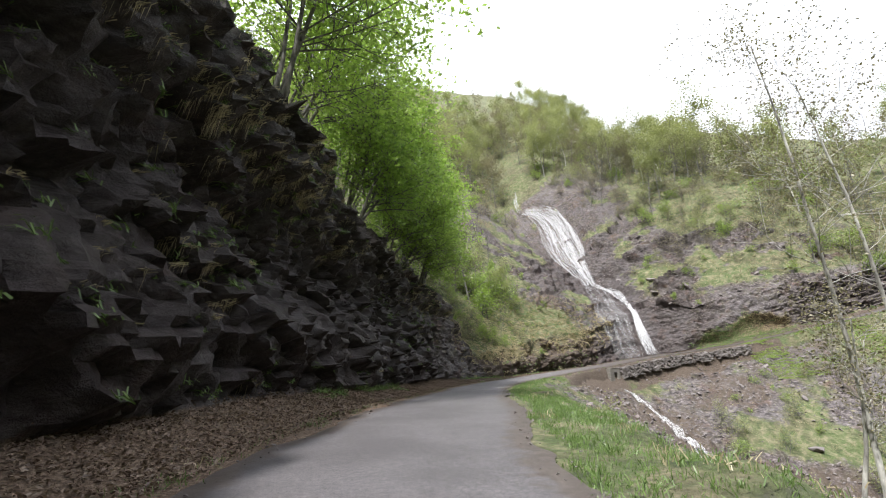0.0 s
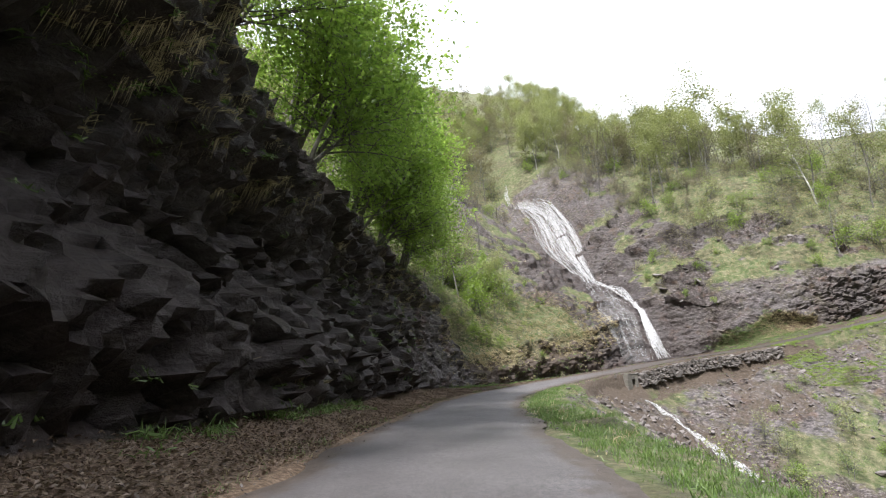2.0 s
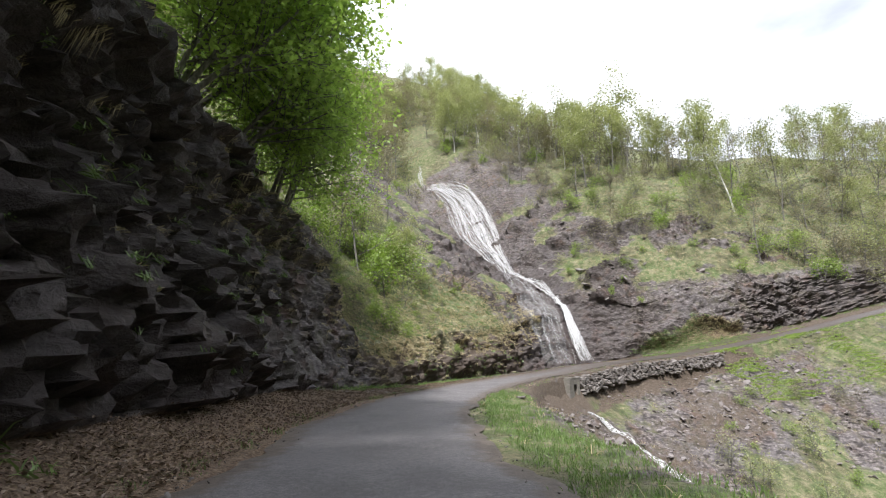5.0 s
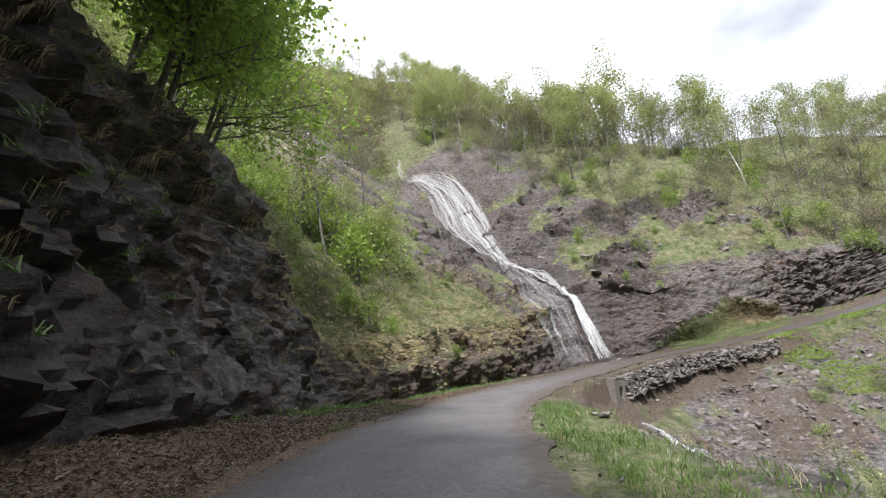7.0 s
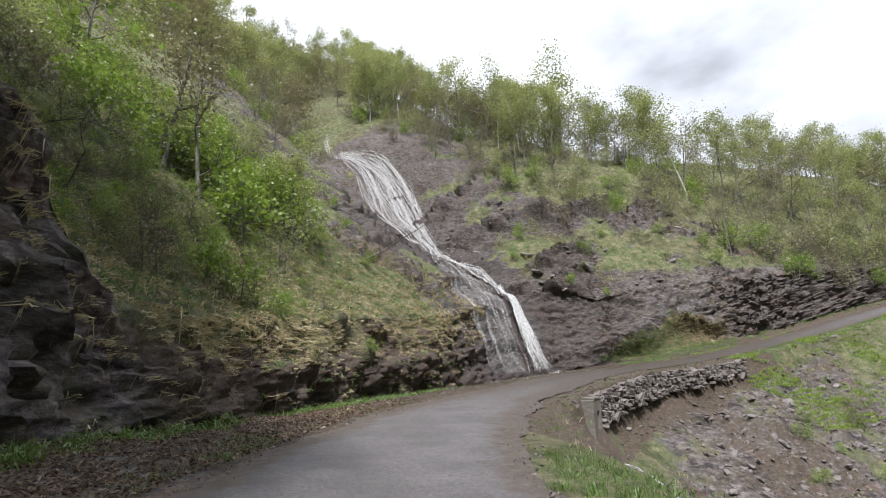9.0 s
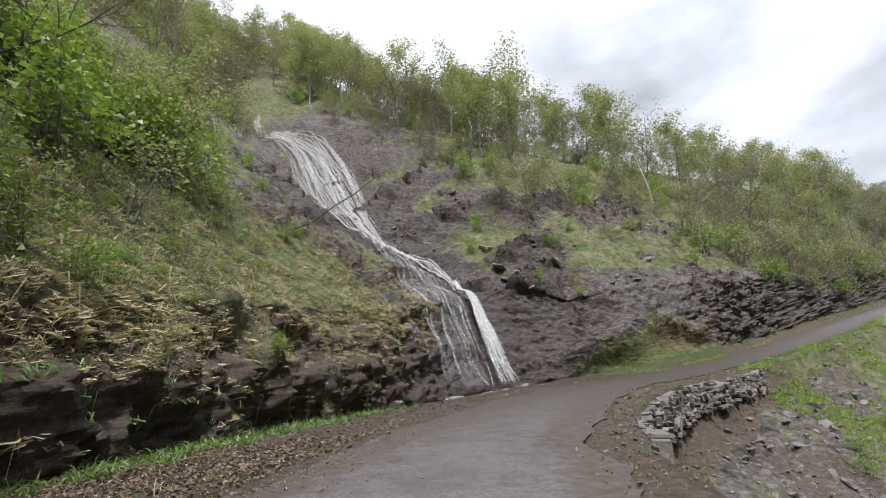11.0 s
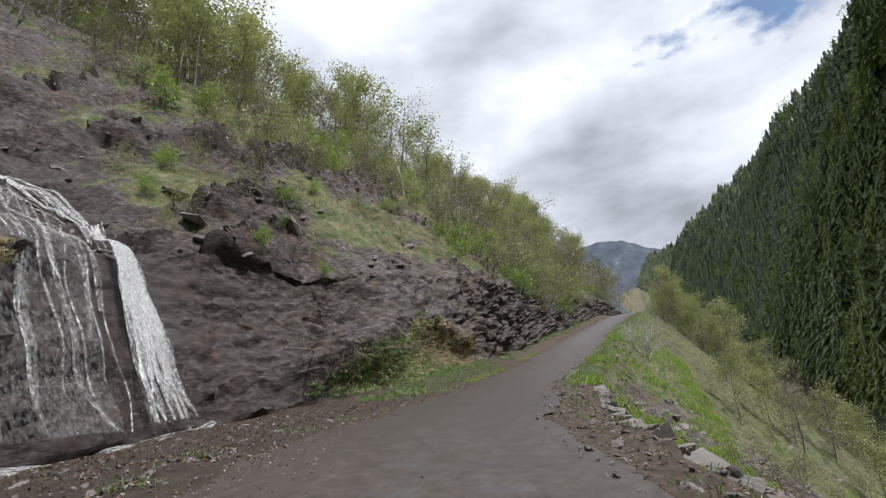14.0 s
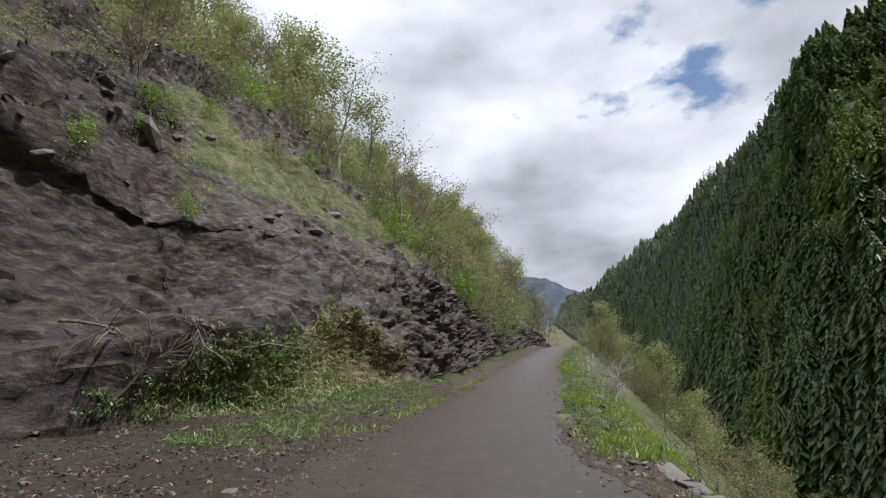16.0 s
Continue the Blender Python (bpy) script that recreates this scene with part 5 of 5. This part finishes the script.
rand = lambda a, b: (lambda k: nrg.uniform(a, b, k))
RISE = (HZONE == 2) * soft
tufts("dry_grass", *scatter_hill(nrg, 2600, 84, 215, 2, 60, RISE), STRAW, "pale dry grass tussocks on the hillside", rand(0.3, 0.75), 0.014, 22, 0.5, 0.16)
tufts("green_grass", *scatter_hill(nrg, 3600, 84, 215, 2, 45, RISE), GRASS, "fresh green grass on the hillside", rand(0.15, 0.45), 0.014, 20, 0.35, 0.2)
ledge = (HZONE == 1) * np.clip(0.2 + PATCHY, 0, 1) + (HZONE == 2) * (HZ < along(CLIFF, HS)[:, None] + 1.5)
tufts("hanging_grass", *scatter_hill(nrg, 900, 42, 92, 2, 7, ledge * (0.25 + (HZ > 0.7 * along(CLIFF, HS)[:, None]))), STRAW, "dry grass hanging from cracks of the cliff", rand(0.35, 0.8), 0.012, 36, 1.7, 0.10, 0.9, 0.25)
upper = np.where(HZ > 0.5 * along(CLIFF, HS)[:, None], 1.0, 0.12)
shaggy = (HZONE == 1) * np.clip(HZ / along(CLIFF, HS)[:, None] * 4.0 - 1.0, 0.1, 3) * np.clip(0.5 + 1.5 * PATCHY, 0.15, 1) + (HZONE == 2) * np.clip(1.4 - (HU - along(VERGE, HS)[:, None]) / 7, 0, 1)
tufts("hanging_grass", *scatter_hill(nrg, 4200, 90, 124, 3.0, 17, shaggy), STRAW, "dry grass hanging over the low rock face", rand(0.5, 1.2), 0.016, 36, 1.6, 0.12, 0.9, 0.3)
tufts("brink_grass", *scatter_hill(nrg, 1000, 90, 122, 4.0, 16, (HZONE == 2) * 1.0), GRASS, "green grass along the brink of the low face", rand(0.2, 0.5), 0.01, 26, 0.7, 0.16, 0.8)
tufts("cliff_grass", *scatter_hill(nrg, 1000, 42, 122, 2, 13, ledge), GRASS, "green grass growing on ledges of the cliff", rand(0.25, 0.6), 0.014, 26, 0.5, 0.10, 0.8)
tufts("verge_grass", *scatter_hill(nrg, 330, 56, 116, 1.2, 7.5, (HZONE == 0) * np.clip(HU - 0.55 * along(VERGE, HS)[:, None], 0, 2) * (PATCHY > -0.1)), GRASS, "green plants along the foot of the cliff", rand(0.2, 0.5), 0.012, 40, 0.4, 0.16)
tufts("bank_plants", *scatter_hill(nrg, 800, 132, 149, 0.8, 9, (HZONE == 1) * BANK * np.clip(0.15 + PATCHY + 0.1 * HZ, 0.02, 1)), GRASS, "leafy green plants on the bank below the slab", rand(0.12, 0.34), 0.02, 26, 0.4, 0.14)
tufts("bank_straw", *scatter_hill(nrg, 1300, 132, 148, 0.8, 9, (HZONE == 1) * BANK), STRAW, "pale dry grass on the bank below the rock", rand(0.2, 0.5), 0.012, 24, 0.8, 0.14, 0.9)
tufts("turf_bands", *scatter_hill(nrg, 2600, 128, 180, 6, 26, (HZONE == 2) * np.clip(turf, 0, 1)), STRAW, "yellowish grass on the ledges of the rock", rand(0.15, 0.4), 0.014, 18, 0.7, 0.16, 0.7)
tufts("verge_grass", *scatter_hill(nrg, 420, 132, 200, 0.8, 3.5, (HZONE == 0) * np.clip(HU - 0.6, 0, 2)), GRASS, "green grass along the foot of the rock", rand(0.15, 0.4), 0.010, 34, 0.4, 0.16)


def flat_bits(rng, p, size, name, mat, label, kind="litter"):
    n = len(p)
    nn = rng.normal(0, 0.45, (n, 3)) + UP
    nn /= np.linalg.norm(nn, axis=1, keepdims=True)
    a = np.cross(nn, rng.normal(0, 1, (n, 3)))
    a /= np.linalg.norm(a, axis=1, keepdims=True)
    b = np.cross(nn, a)
    k = (size * rng.uniform(0.5, 1.3, n))[:, None]
    c = p + UP * 0.03
    v = np.stack([c - a * k * 0.5, c + b * k * 0.3 + nn * k * 0.18, c + a * k * 0.5, c - b * k * 0.3 + nn * k * 0.18], 1).reshape(-1, 3)
    return tagged(part(name, mesh_of(name, v, np.arange(n * 4).reshape(-1, 4)), mat), label, kind, kind="stuff")


flat_bits(nrg, scatter_hill(nrg, 42000, 38, 106, 0.0, 5.5, (HZONE == 0) * 1.0)[0], 0.085, "leaf_litter", DEAD_LEAF, "brown dead leaves lying along the foot of the cliff")
flat_bits(nrg, scatter_hill(nrg, 12000, 100, 150, 0.0, 10.5, (HZONE == 0) * 1.0)[0], 0.07, "washed_litter", DEAD_LEAF, "dark wet leaves and twigs washed out below the waterfall")
ss, off = nrg.uniform(100, 150, 5000), HALF - nrg.gamma(1.2, 0.45, 5000)
flat_bits(nrg, on_line(ss) + left_of(ss) * off[:, None] + UP * 0.02, 0.04, "road_litter", DEAD_LEAF, "dark leaf and bark scraps on the muddy asphalt")
OVER = (RE > 0.05)
RX, RY = RP[..., 0], RP[..., 1]
ALONG = RX + RY
grassy = OVER * (1 - RROCK) * (RE < 14) * (np.where(ALONG < 62, 1.0, 0.12) + np.where(RX > 44, 0.8, 0))
nearby = np.exp(-np.clip(RE - 0.4, 0, None) / 3.0)
p = scatter_slope(nrg, 16000, grassy * nearby)
tufts("roadside_grass", p, np.tile(UP, (len(p), 1)), GRASS, "lush green grass on the roadside verge", rand(0.08, 0.26), 0.006, 14, 0.4, 0.09)
p = scatter_slope(nrg, 5200, OVER * (RE < 7) * (RX > 41) * (RX < 85) * np.clip(0.4 + 1.5 * fbm(RP * 0.3, 3, 108), 0.05, 1))
tufts("verge_plants", p, np.tile(UP, (len(p), 1)), LEAF_BRIGHT, "lush fresh green plants on the verge of the upper road", rand(0.12, 0.36), 0.016, 12, 0.35, 0.12)
p = scatter_slope(nrg, 2600, OVER * (1 - 0.7 * RROCK) * (RE < 30) * np.where((RX > 14) & (RX < 46) & (RY > 48), RE > 2.6, 1))
tufts("slope_grass", p, np.tile(UP, (len(p), 1)), STRAW, "dry and green grass on the gully slope", rand(0.15, 0.42), 0.008, 14, 0.5, 0.14)


def pebble_mesh(rng):
    bm = bmesh.new()
    bmesh.ops.create_icosphere(bm, subdivisions=1, radius=0.5)
    for v in bm.verts:
        v.co = Vector((v.co.x * 1.2, v.co.y * 0.9, v.co.z * 0.42)) * rng.uniform(0.75, 1.25)
    v = np.array([v.co[:] for v in bm.verts])
    f = np.array([[w.index for w in q.verts] for q in bm.faces])
    bm.free()
    return v, f


shapes = [pebble_mesh(random.Random(k)) for k in range(6)]


def stones(rng, p, sizes, name, label, mat=SCREE):
    vs, fs, at = [], [], 0
    for k, (q, z) in enumerate(zip(p, sizes)):
        v, f = shapes[k % 6]
        m = np.array(Euler((rng.normal(0, 0.5), rng.normal(0, 0.5), rng.uniform(0, 6.3))).to_matrix())
        vs.append(v @ m.T * z + q)
        fs.append(f + at)
        at += len(v)
    return tagged(part(name, mesh_of(name, np.concatenate(vs), np.concatenate(fs)), mat), label, "stones", kind="stuff")


p = scatter_slope(nrg, 7000, OVER * (RROCK + 0.02) * (RE < 28) * (ALONG > 50))
stones(nrg, p, nrg.gamma(1.3, 0.11, len(p)) + 0.05, "scree", "broken grey slate stones covering the gully slope")
p = scatter_slope(nrg, 7000, OVER * (RE < 2.4) * (ALONG > 72) * (RX < 60))
flat_bits(nrg, p, 0.065, "bark_chips", DEAD_LEAF, "brown bark chips and scraps on the road shoulder")
p = scatter_slope(nrg, 3200, OVER * (RE < 2.4) * (ALONG > 76) * (RX < 62))
stones(nrg, p, nrg.gamma(1.5, 0.035, len(p)) + 0.03, "shoulder_gravel", "small loose stones and wood chips on the road shoulder")
p = scatter_hill(nrg, 1500, 104, 146, 0.1, 10.5, (HZONE == 0) * 1.0)[0]
stones(nrg, p, nrg.gamma(1.5, 0.035, len(p)) + 0.03, "apron_gravel", "small stones washed out below the waterfall")
p = scatter_hill(nrg, 260, 126, 160, 6, 30, (HZONE == 2) * BARE)[0]
stones(nrg, p, nrg.gamma(1.6, 0.18, len(p)) + 0.15, "ledge_stones", "loose slate slabs on the rock ledges")

RS_EDGE = np.arange(30, 190, 0.12)
edge_p = []
for side in (-1, 1):
    off = side * (HALF + nrg.normal(-0.05, 0.22, len(RS_EDGE) * 3))
    ss = np.repeat(RS_EDGE, 3) + nrg.uniform(0, 0.12, len(RS_EDGE) * 3)
    keep = nrg.random(len(ss)) < np.where(ss > 90, 0.55, 0.22)
    q = on_line(ss) + left_of(ss) * off[:, None] + UP * 0.03
    edge_p.append(q[keep])
edge_p = np.concatenate(edge_p)
stones(nrg, edge_p, nrg.gamma(1.4, 0.016, len(edge_p)) + 0.012, "edge_gravel", "loose grit and small stones along the asphalt's edges")

# ---- opposite mountainside ----
EYE = np.array([30, 70, 5.0])


def polar(az, dist, z):
    return (EYE[0] + dist * math.sin(radians(az)), EYE[1] + dist * math.cos(radians(az)), z)


FOOT = [polar(235, 260, -45), polar(205, 170, -45), polar(175, 120, -44), polar(150, 95, -43), polar(133, 95, -42), polar(122, 105, -40), polar(115, 130, -36), polar(108, 170, -24), polar(104, 240, -10), polar(97, 480, 50), polar(92, 900, 150), polar(88, 1500, 330)]
CREST = [polar(240, 520, 190), polar(210, 430, 230), polar(180, 370, 240), polar(150, 330, 245), polar(124, 330, 238), polar(118, 335, 246), polar(112, 425, 236), polar(107, 530, 262), polar(102, 720, 300), polar(97, 1000, 356), polar(92.4, 1500, 425), polar(90, 2000, 560)]


def loft(a, b, na, nb):
    a, b = np.array(a), np.array(b)
    k = np.linspace(0, len(a) - 1, na)
    pa, pb = (np.stack([np.interp(k, np.arange(len(q)), q[:, c]) for c in range(3)], -1) for q in (a, b))
    t = np.linspace(0, 1.15, nb)[None, :, None]
    p = pa[:, None] * (1 - t) + pb[:, None] * t
    over = np.clip(t - 1, 0, 1)
    p[..., 2] -= (over * 2.2 * (pb - pa)[:, None, 2:])[..., 0]
    return p


MP = loft(FOOT, CREST, 150, 60)
MP[..., 2] += 9 * fbm(MP * 0.012, 4, 301) + 4 * fbm(MP * 0.04, 2, 302)
m_me = mesh_of("mountainside", MP.reshape(-1, 3), grid_faces(150, 60)[:, ::-1], True)
flat1 = np.ones(MP.shape[:2])
FLOOR, n_, l_ = material("forest_floor")
co_ = n_.new("ShaderNodeTexCoord").outputs["Object"]
finish(FLOOR, n_, l_, ramp(n_, l_, noise_tex(n_, l_, co_, 0.15, 8, 0.7), [(0.35, (0.014, 0.02, 0.009)), (0.55, (0.035, 0.045, 0.018)), (0.72, (0.075, 0.08, 0.04))]), 0.95)
tagged(part("mountain_ground", m_me, FLOOR), "steep wooded mountainside across the valley", "mountain", kind="structure")


def conifer_shape(rng, tiers=7, sides=6):
    v, f = [], []
    for k in range(tiers):
        z0, r = 0.10 + 0.86 * k / tiers, 0.20 * (1 - k / tiers) ** 0.85 + 0.02
        base = len(v)
        v.append((0, 0, z0 + 0.24 * (1 - 0.5 * k / tiers)))
        for i in range(sides):
            w = 2 * math.pi * (i + 0.5 * (k % 2)) / sides + rng.uniform(-0.25, 0.25)
            q = r * rng.uniform(0.65, 1.25)
            v.append((q * math.cos(w), q * math.sin(w), z0 - 0.04 * rng.random()))
        f += [(base, base + 1 + i, base + 1 + (i + 1) % sides) for i in range(sides)]
    return np.array(v), np.array(f)


def ragged_conifer(rng, tiers=22):
    """A spruce seen from nearer: whorls of drooping boughs with gaps between them."""
    v, f = [], []
    for k in range(tiers):
        z0, r = 0.07 + 0.9 * k / tiers, 0.22 * (1 - k / tiers) ** 0.8 + 0.012
        m, turn = 9, rng.uniform(0, 6.28)
        for i in range(m):
            w = turn + 2 * math.pi * (i + rng.uniform(-0.3, 0.3)) / m
            q = r * rng.uniform(0.6, 1.3)
            c, s, h = math.cos(w), math.sin(w), 0.21 * q + 0.005
            b = len(v)
            v += [(0, 0, z0 + 0.11 * (1 - 0.6 * k / tiers)), (q * 0.62 * c - h * s, q * 0.62 * s + h * c, z0 + 0.012), (q * c, q * s, z0 - 0.09 * q / 0.19 * rng.uniform(0.4, 1.4)), (q * 0.62 * c + h * s, q * 0.62 * s - h * c, z0 + 0.012)]
            f += [(b, b + 1, b + 2), (b, b + 2, b + 3)]
    return np.array(v), np.array(f)


def round_tree(rng):
    """A broadleaf crown seen from afar: many small clumps round an uneven egg."""
    v, f = [], []
    for k in range(150):
        w, z = rng.uniform(0, 6.28), rng.uniform(-0.9, 1)
        r = 0.24 * math.sqrt(1 - z * z) * rng.uniform(0.75, 1.2)
        c = Vector((r * math.cos(w), r * math.sin(w), 0.58 + 0.4 * z))
        b, q = len(v), rng.uniform(0.03, 0.06)
        for _ in range(3):
            v.append(tuple(c + Vector((rng.uniform(-q, q), rng.uniform(-q, q), rng.uniform(-q, q) * 0.7))))
        f.append((b, b + 1, b + 2))
    return np.array(v), np.array(f)


def forest(rng, n, name, mat, label, accept, size, shape_seed, near=None):
    sh = [(near or conifer_shape)(random.Random(shape_seed + k)) for k in range(5)]
    vs, fs, at = [], [], 0
    w = (np.linalg.norm(np.gradient(MP, axis=0), axis=-1) * np.linalg.norm(np.gradient(MP, axis=1), axis=-1) / (1 + (np.hypot(MP[..., 0] - 30, MP[..., 1] - 70) / 260) ** 2)) * accept
    k = rng.choice(MP[..., 0].size, n, p=(w / w.sum()).ravel())
    i, j = np.unravel_index(k, MP.shape[:2])
    f1, f2 = rng.random(n)[:, None], rng.random(n)[:, None]
    i1, j1 = np.minimum(i + 1, 149), np.minimum(j + 1, 59)
    p = MP[i, j] * (1 - f1) * (1 - f2) + MP[i1, j] * f1 * (1 - f2) + MP[i, j1] * (1 - f1) * f2 + MP[i1, j1] * f1 * f2
    for q, kk in zip(p, range(n)):
        v, f = sh[kk % 5]
        h = rng.uniform(*size)
        a = rng.uniform(0, 6.3)
        c, s = math.cos(a), math.sin(a)
        r = np.stack([v[:, 0] * c - v[:, 1] * s, v[:, 0] * s + v[:, 1] * c, v[:, 2]], -1) * h
        vs.append(r + q)
        fs.append(f + at)
        at += len(v)
    tagged(part(name, mesh_of(name, np.concatenate(vs), np.concatenate(fs)), mat), label, "forest", kind="stuff")


pn = fbm(MP * 0.022, 4, 303, 0.7)
high = np.linspace(0, 1.15, 60)[None] + 0 * pn
close = np.hypot(MP[..., 0] - 30, MP[..., 1] - 70) < 330
forest(nrg, 5200, "conifer_forest", NEEDLE, "dark spruce forest covering the far mountainside", np.clip(0.6 + 1.2 * pn + 0.6 * high, 0.12, 1) * (high > 0.04) * ~close, (11, 19), 401)
view = close * (MP[..., 1] > -150) * (MP[..., 0] > 20) * (high > 0.03)
needle, broad = sstep(-0.12, 0.10, pn), 1 - sstep(-0.10, 0.12, pn)
forest(nrg, 950, "spruce_forest", NEEDLE, "dark ragged spruces on the nearer mountainside", (0.08 + needle) * (0.5 + 0.6 * high) * view, (14, 31), 405, ragged_conifer)
forest(nrg, 520, "spruce_forest", NEEDLE_MID, "green spruces on the nearer mountainside", (0.3 + broad) * view, (12, 25), 406, ragged_conifer)
forest(nrg, 1600, "broadleaf_forest", NEEDLE_MID, "green broadleaf trees among the spruces", (0.05 + broad) * (1.1 - 0.5 * high) * (high > 0.02), (8, 19), 407, round_tree)
forest(nrg, 1100, "young_forest", NEEDLE_LIGHT, "lighter green young trees among the far spruces", broad * np.clip(1.0 - 0.8 * high, 0, 1) * (high > 0.02), (9, 15), 411, round_tree)
skirt = np.array(FOOT)
sk = np.stack([skirt + np.array([0, 0, 6.0]), skirt - np.array([0, 0, 120.0])], 1)
tagged(part("mountain_foot", mesh_of("mountain_foot", sk.reshape(-1, 3), grid_faces(len(skirt), 2), False), FLOOR), "dark wooded foot of the mountainside", "mountain", kind="structure")
NEAR = [(85, 44, -38), (95, 44, -36), (115, 44, -34), (150, 46, -26), (200, 50, -12), (320, 66, 22), (640, 90, 84), (1200, 160, 240)]
BP = loft(NEAR, FOOT[4:], 90, 24)
BP[..., 2] += 3 * fbm(BP * 0.03, 3, 305)
b_me = mesh_of("valley_bottom", BP.reshape(-1, 3), grid_faces(90, 24)[:, ::-1], True)
cover(b_me, np.stack([0.75 + 0.4 * fbm(BP * 0.05, 3, 306), 0.45 + 0 * BP[..., 0], 0 * BP[..., 0], 0.3 + 0 * BP[..., 0]], -1))
tagged(part("valley_bottom", b_me, HILL), "rough grassy valley bottom rising up the valley", "valley", kind="structure")
pv = np.stack(np.meshgrid(np.linspace(-5000, 5000, 60), np.linspace(-5000, 5000, 60), indexing="ij") + [np.full((60, 60), -47.0)], -1)
plain = mesh_of("valley_floor", pv.reshape(-1, 3), grid_faces(60, 60)[:, ::-1], True)
cover(plain, np.tile([0.8, 0.2, 0.0, 0.3], (3600, 1)))
tagged(part("valley_floor", plain, HILL), "grassy valley bottom reaching to the horizon", "ground", kind="structure")

# ---- distant ridge ----
FAR_A = [polar(a, 2300, -60) for a in (60, 70, 78, 84, 90, 96)]
FAR_B = [polar(60, 3000, 930), polar(70, 3000, 975), polar(78, 3000, 980), polar(84, 3000, 960), polar(88.5, 3000, 905), polar(94, 3000, 800)]
FP = loft(FAR_A, FAR_B, 120, 30)
FP[..., 2] += 40 * fbm(FP * 0.004, 5, 311)
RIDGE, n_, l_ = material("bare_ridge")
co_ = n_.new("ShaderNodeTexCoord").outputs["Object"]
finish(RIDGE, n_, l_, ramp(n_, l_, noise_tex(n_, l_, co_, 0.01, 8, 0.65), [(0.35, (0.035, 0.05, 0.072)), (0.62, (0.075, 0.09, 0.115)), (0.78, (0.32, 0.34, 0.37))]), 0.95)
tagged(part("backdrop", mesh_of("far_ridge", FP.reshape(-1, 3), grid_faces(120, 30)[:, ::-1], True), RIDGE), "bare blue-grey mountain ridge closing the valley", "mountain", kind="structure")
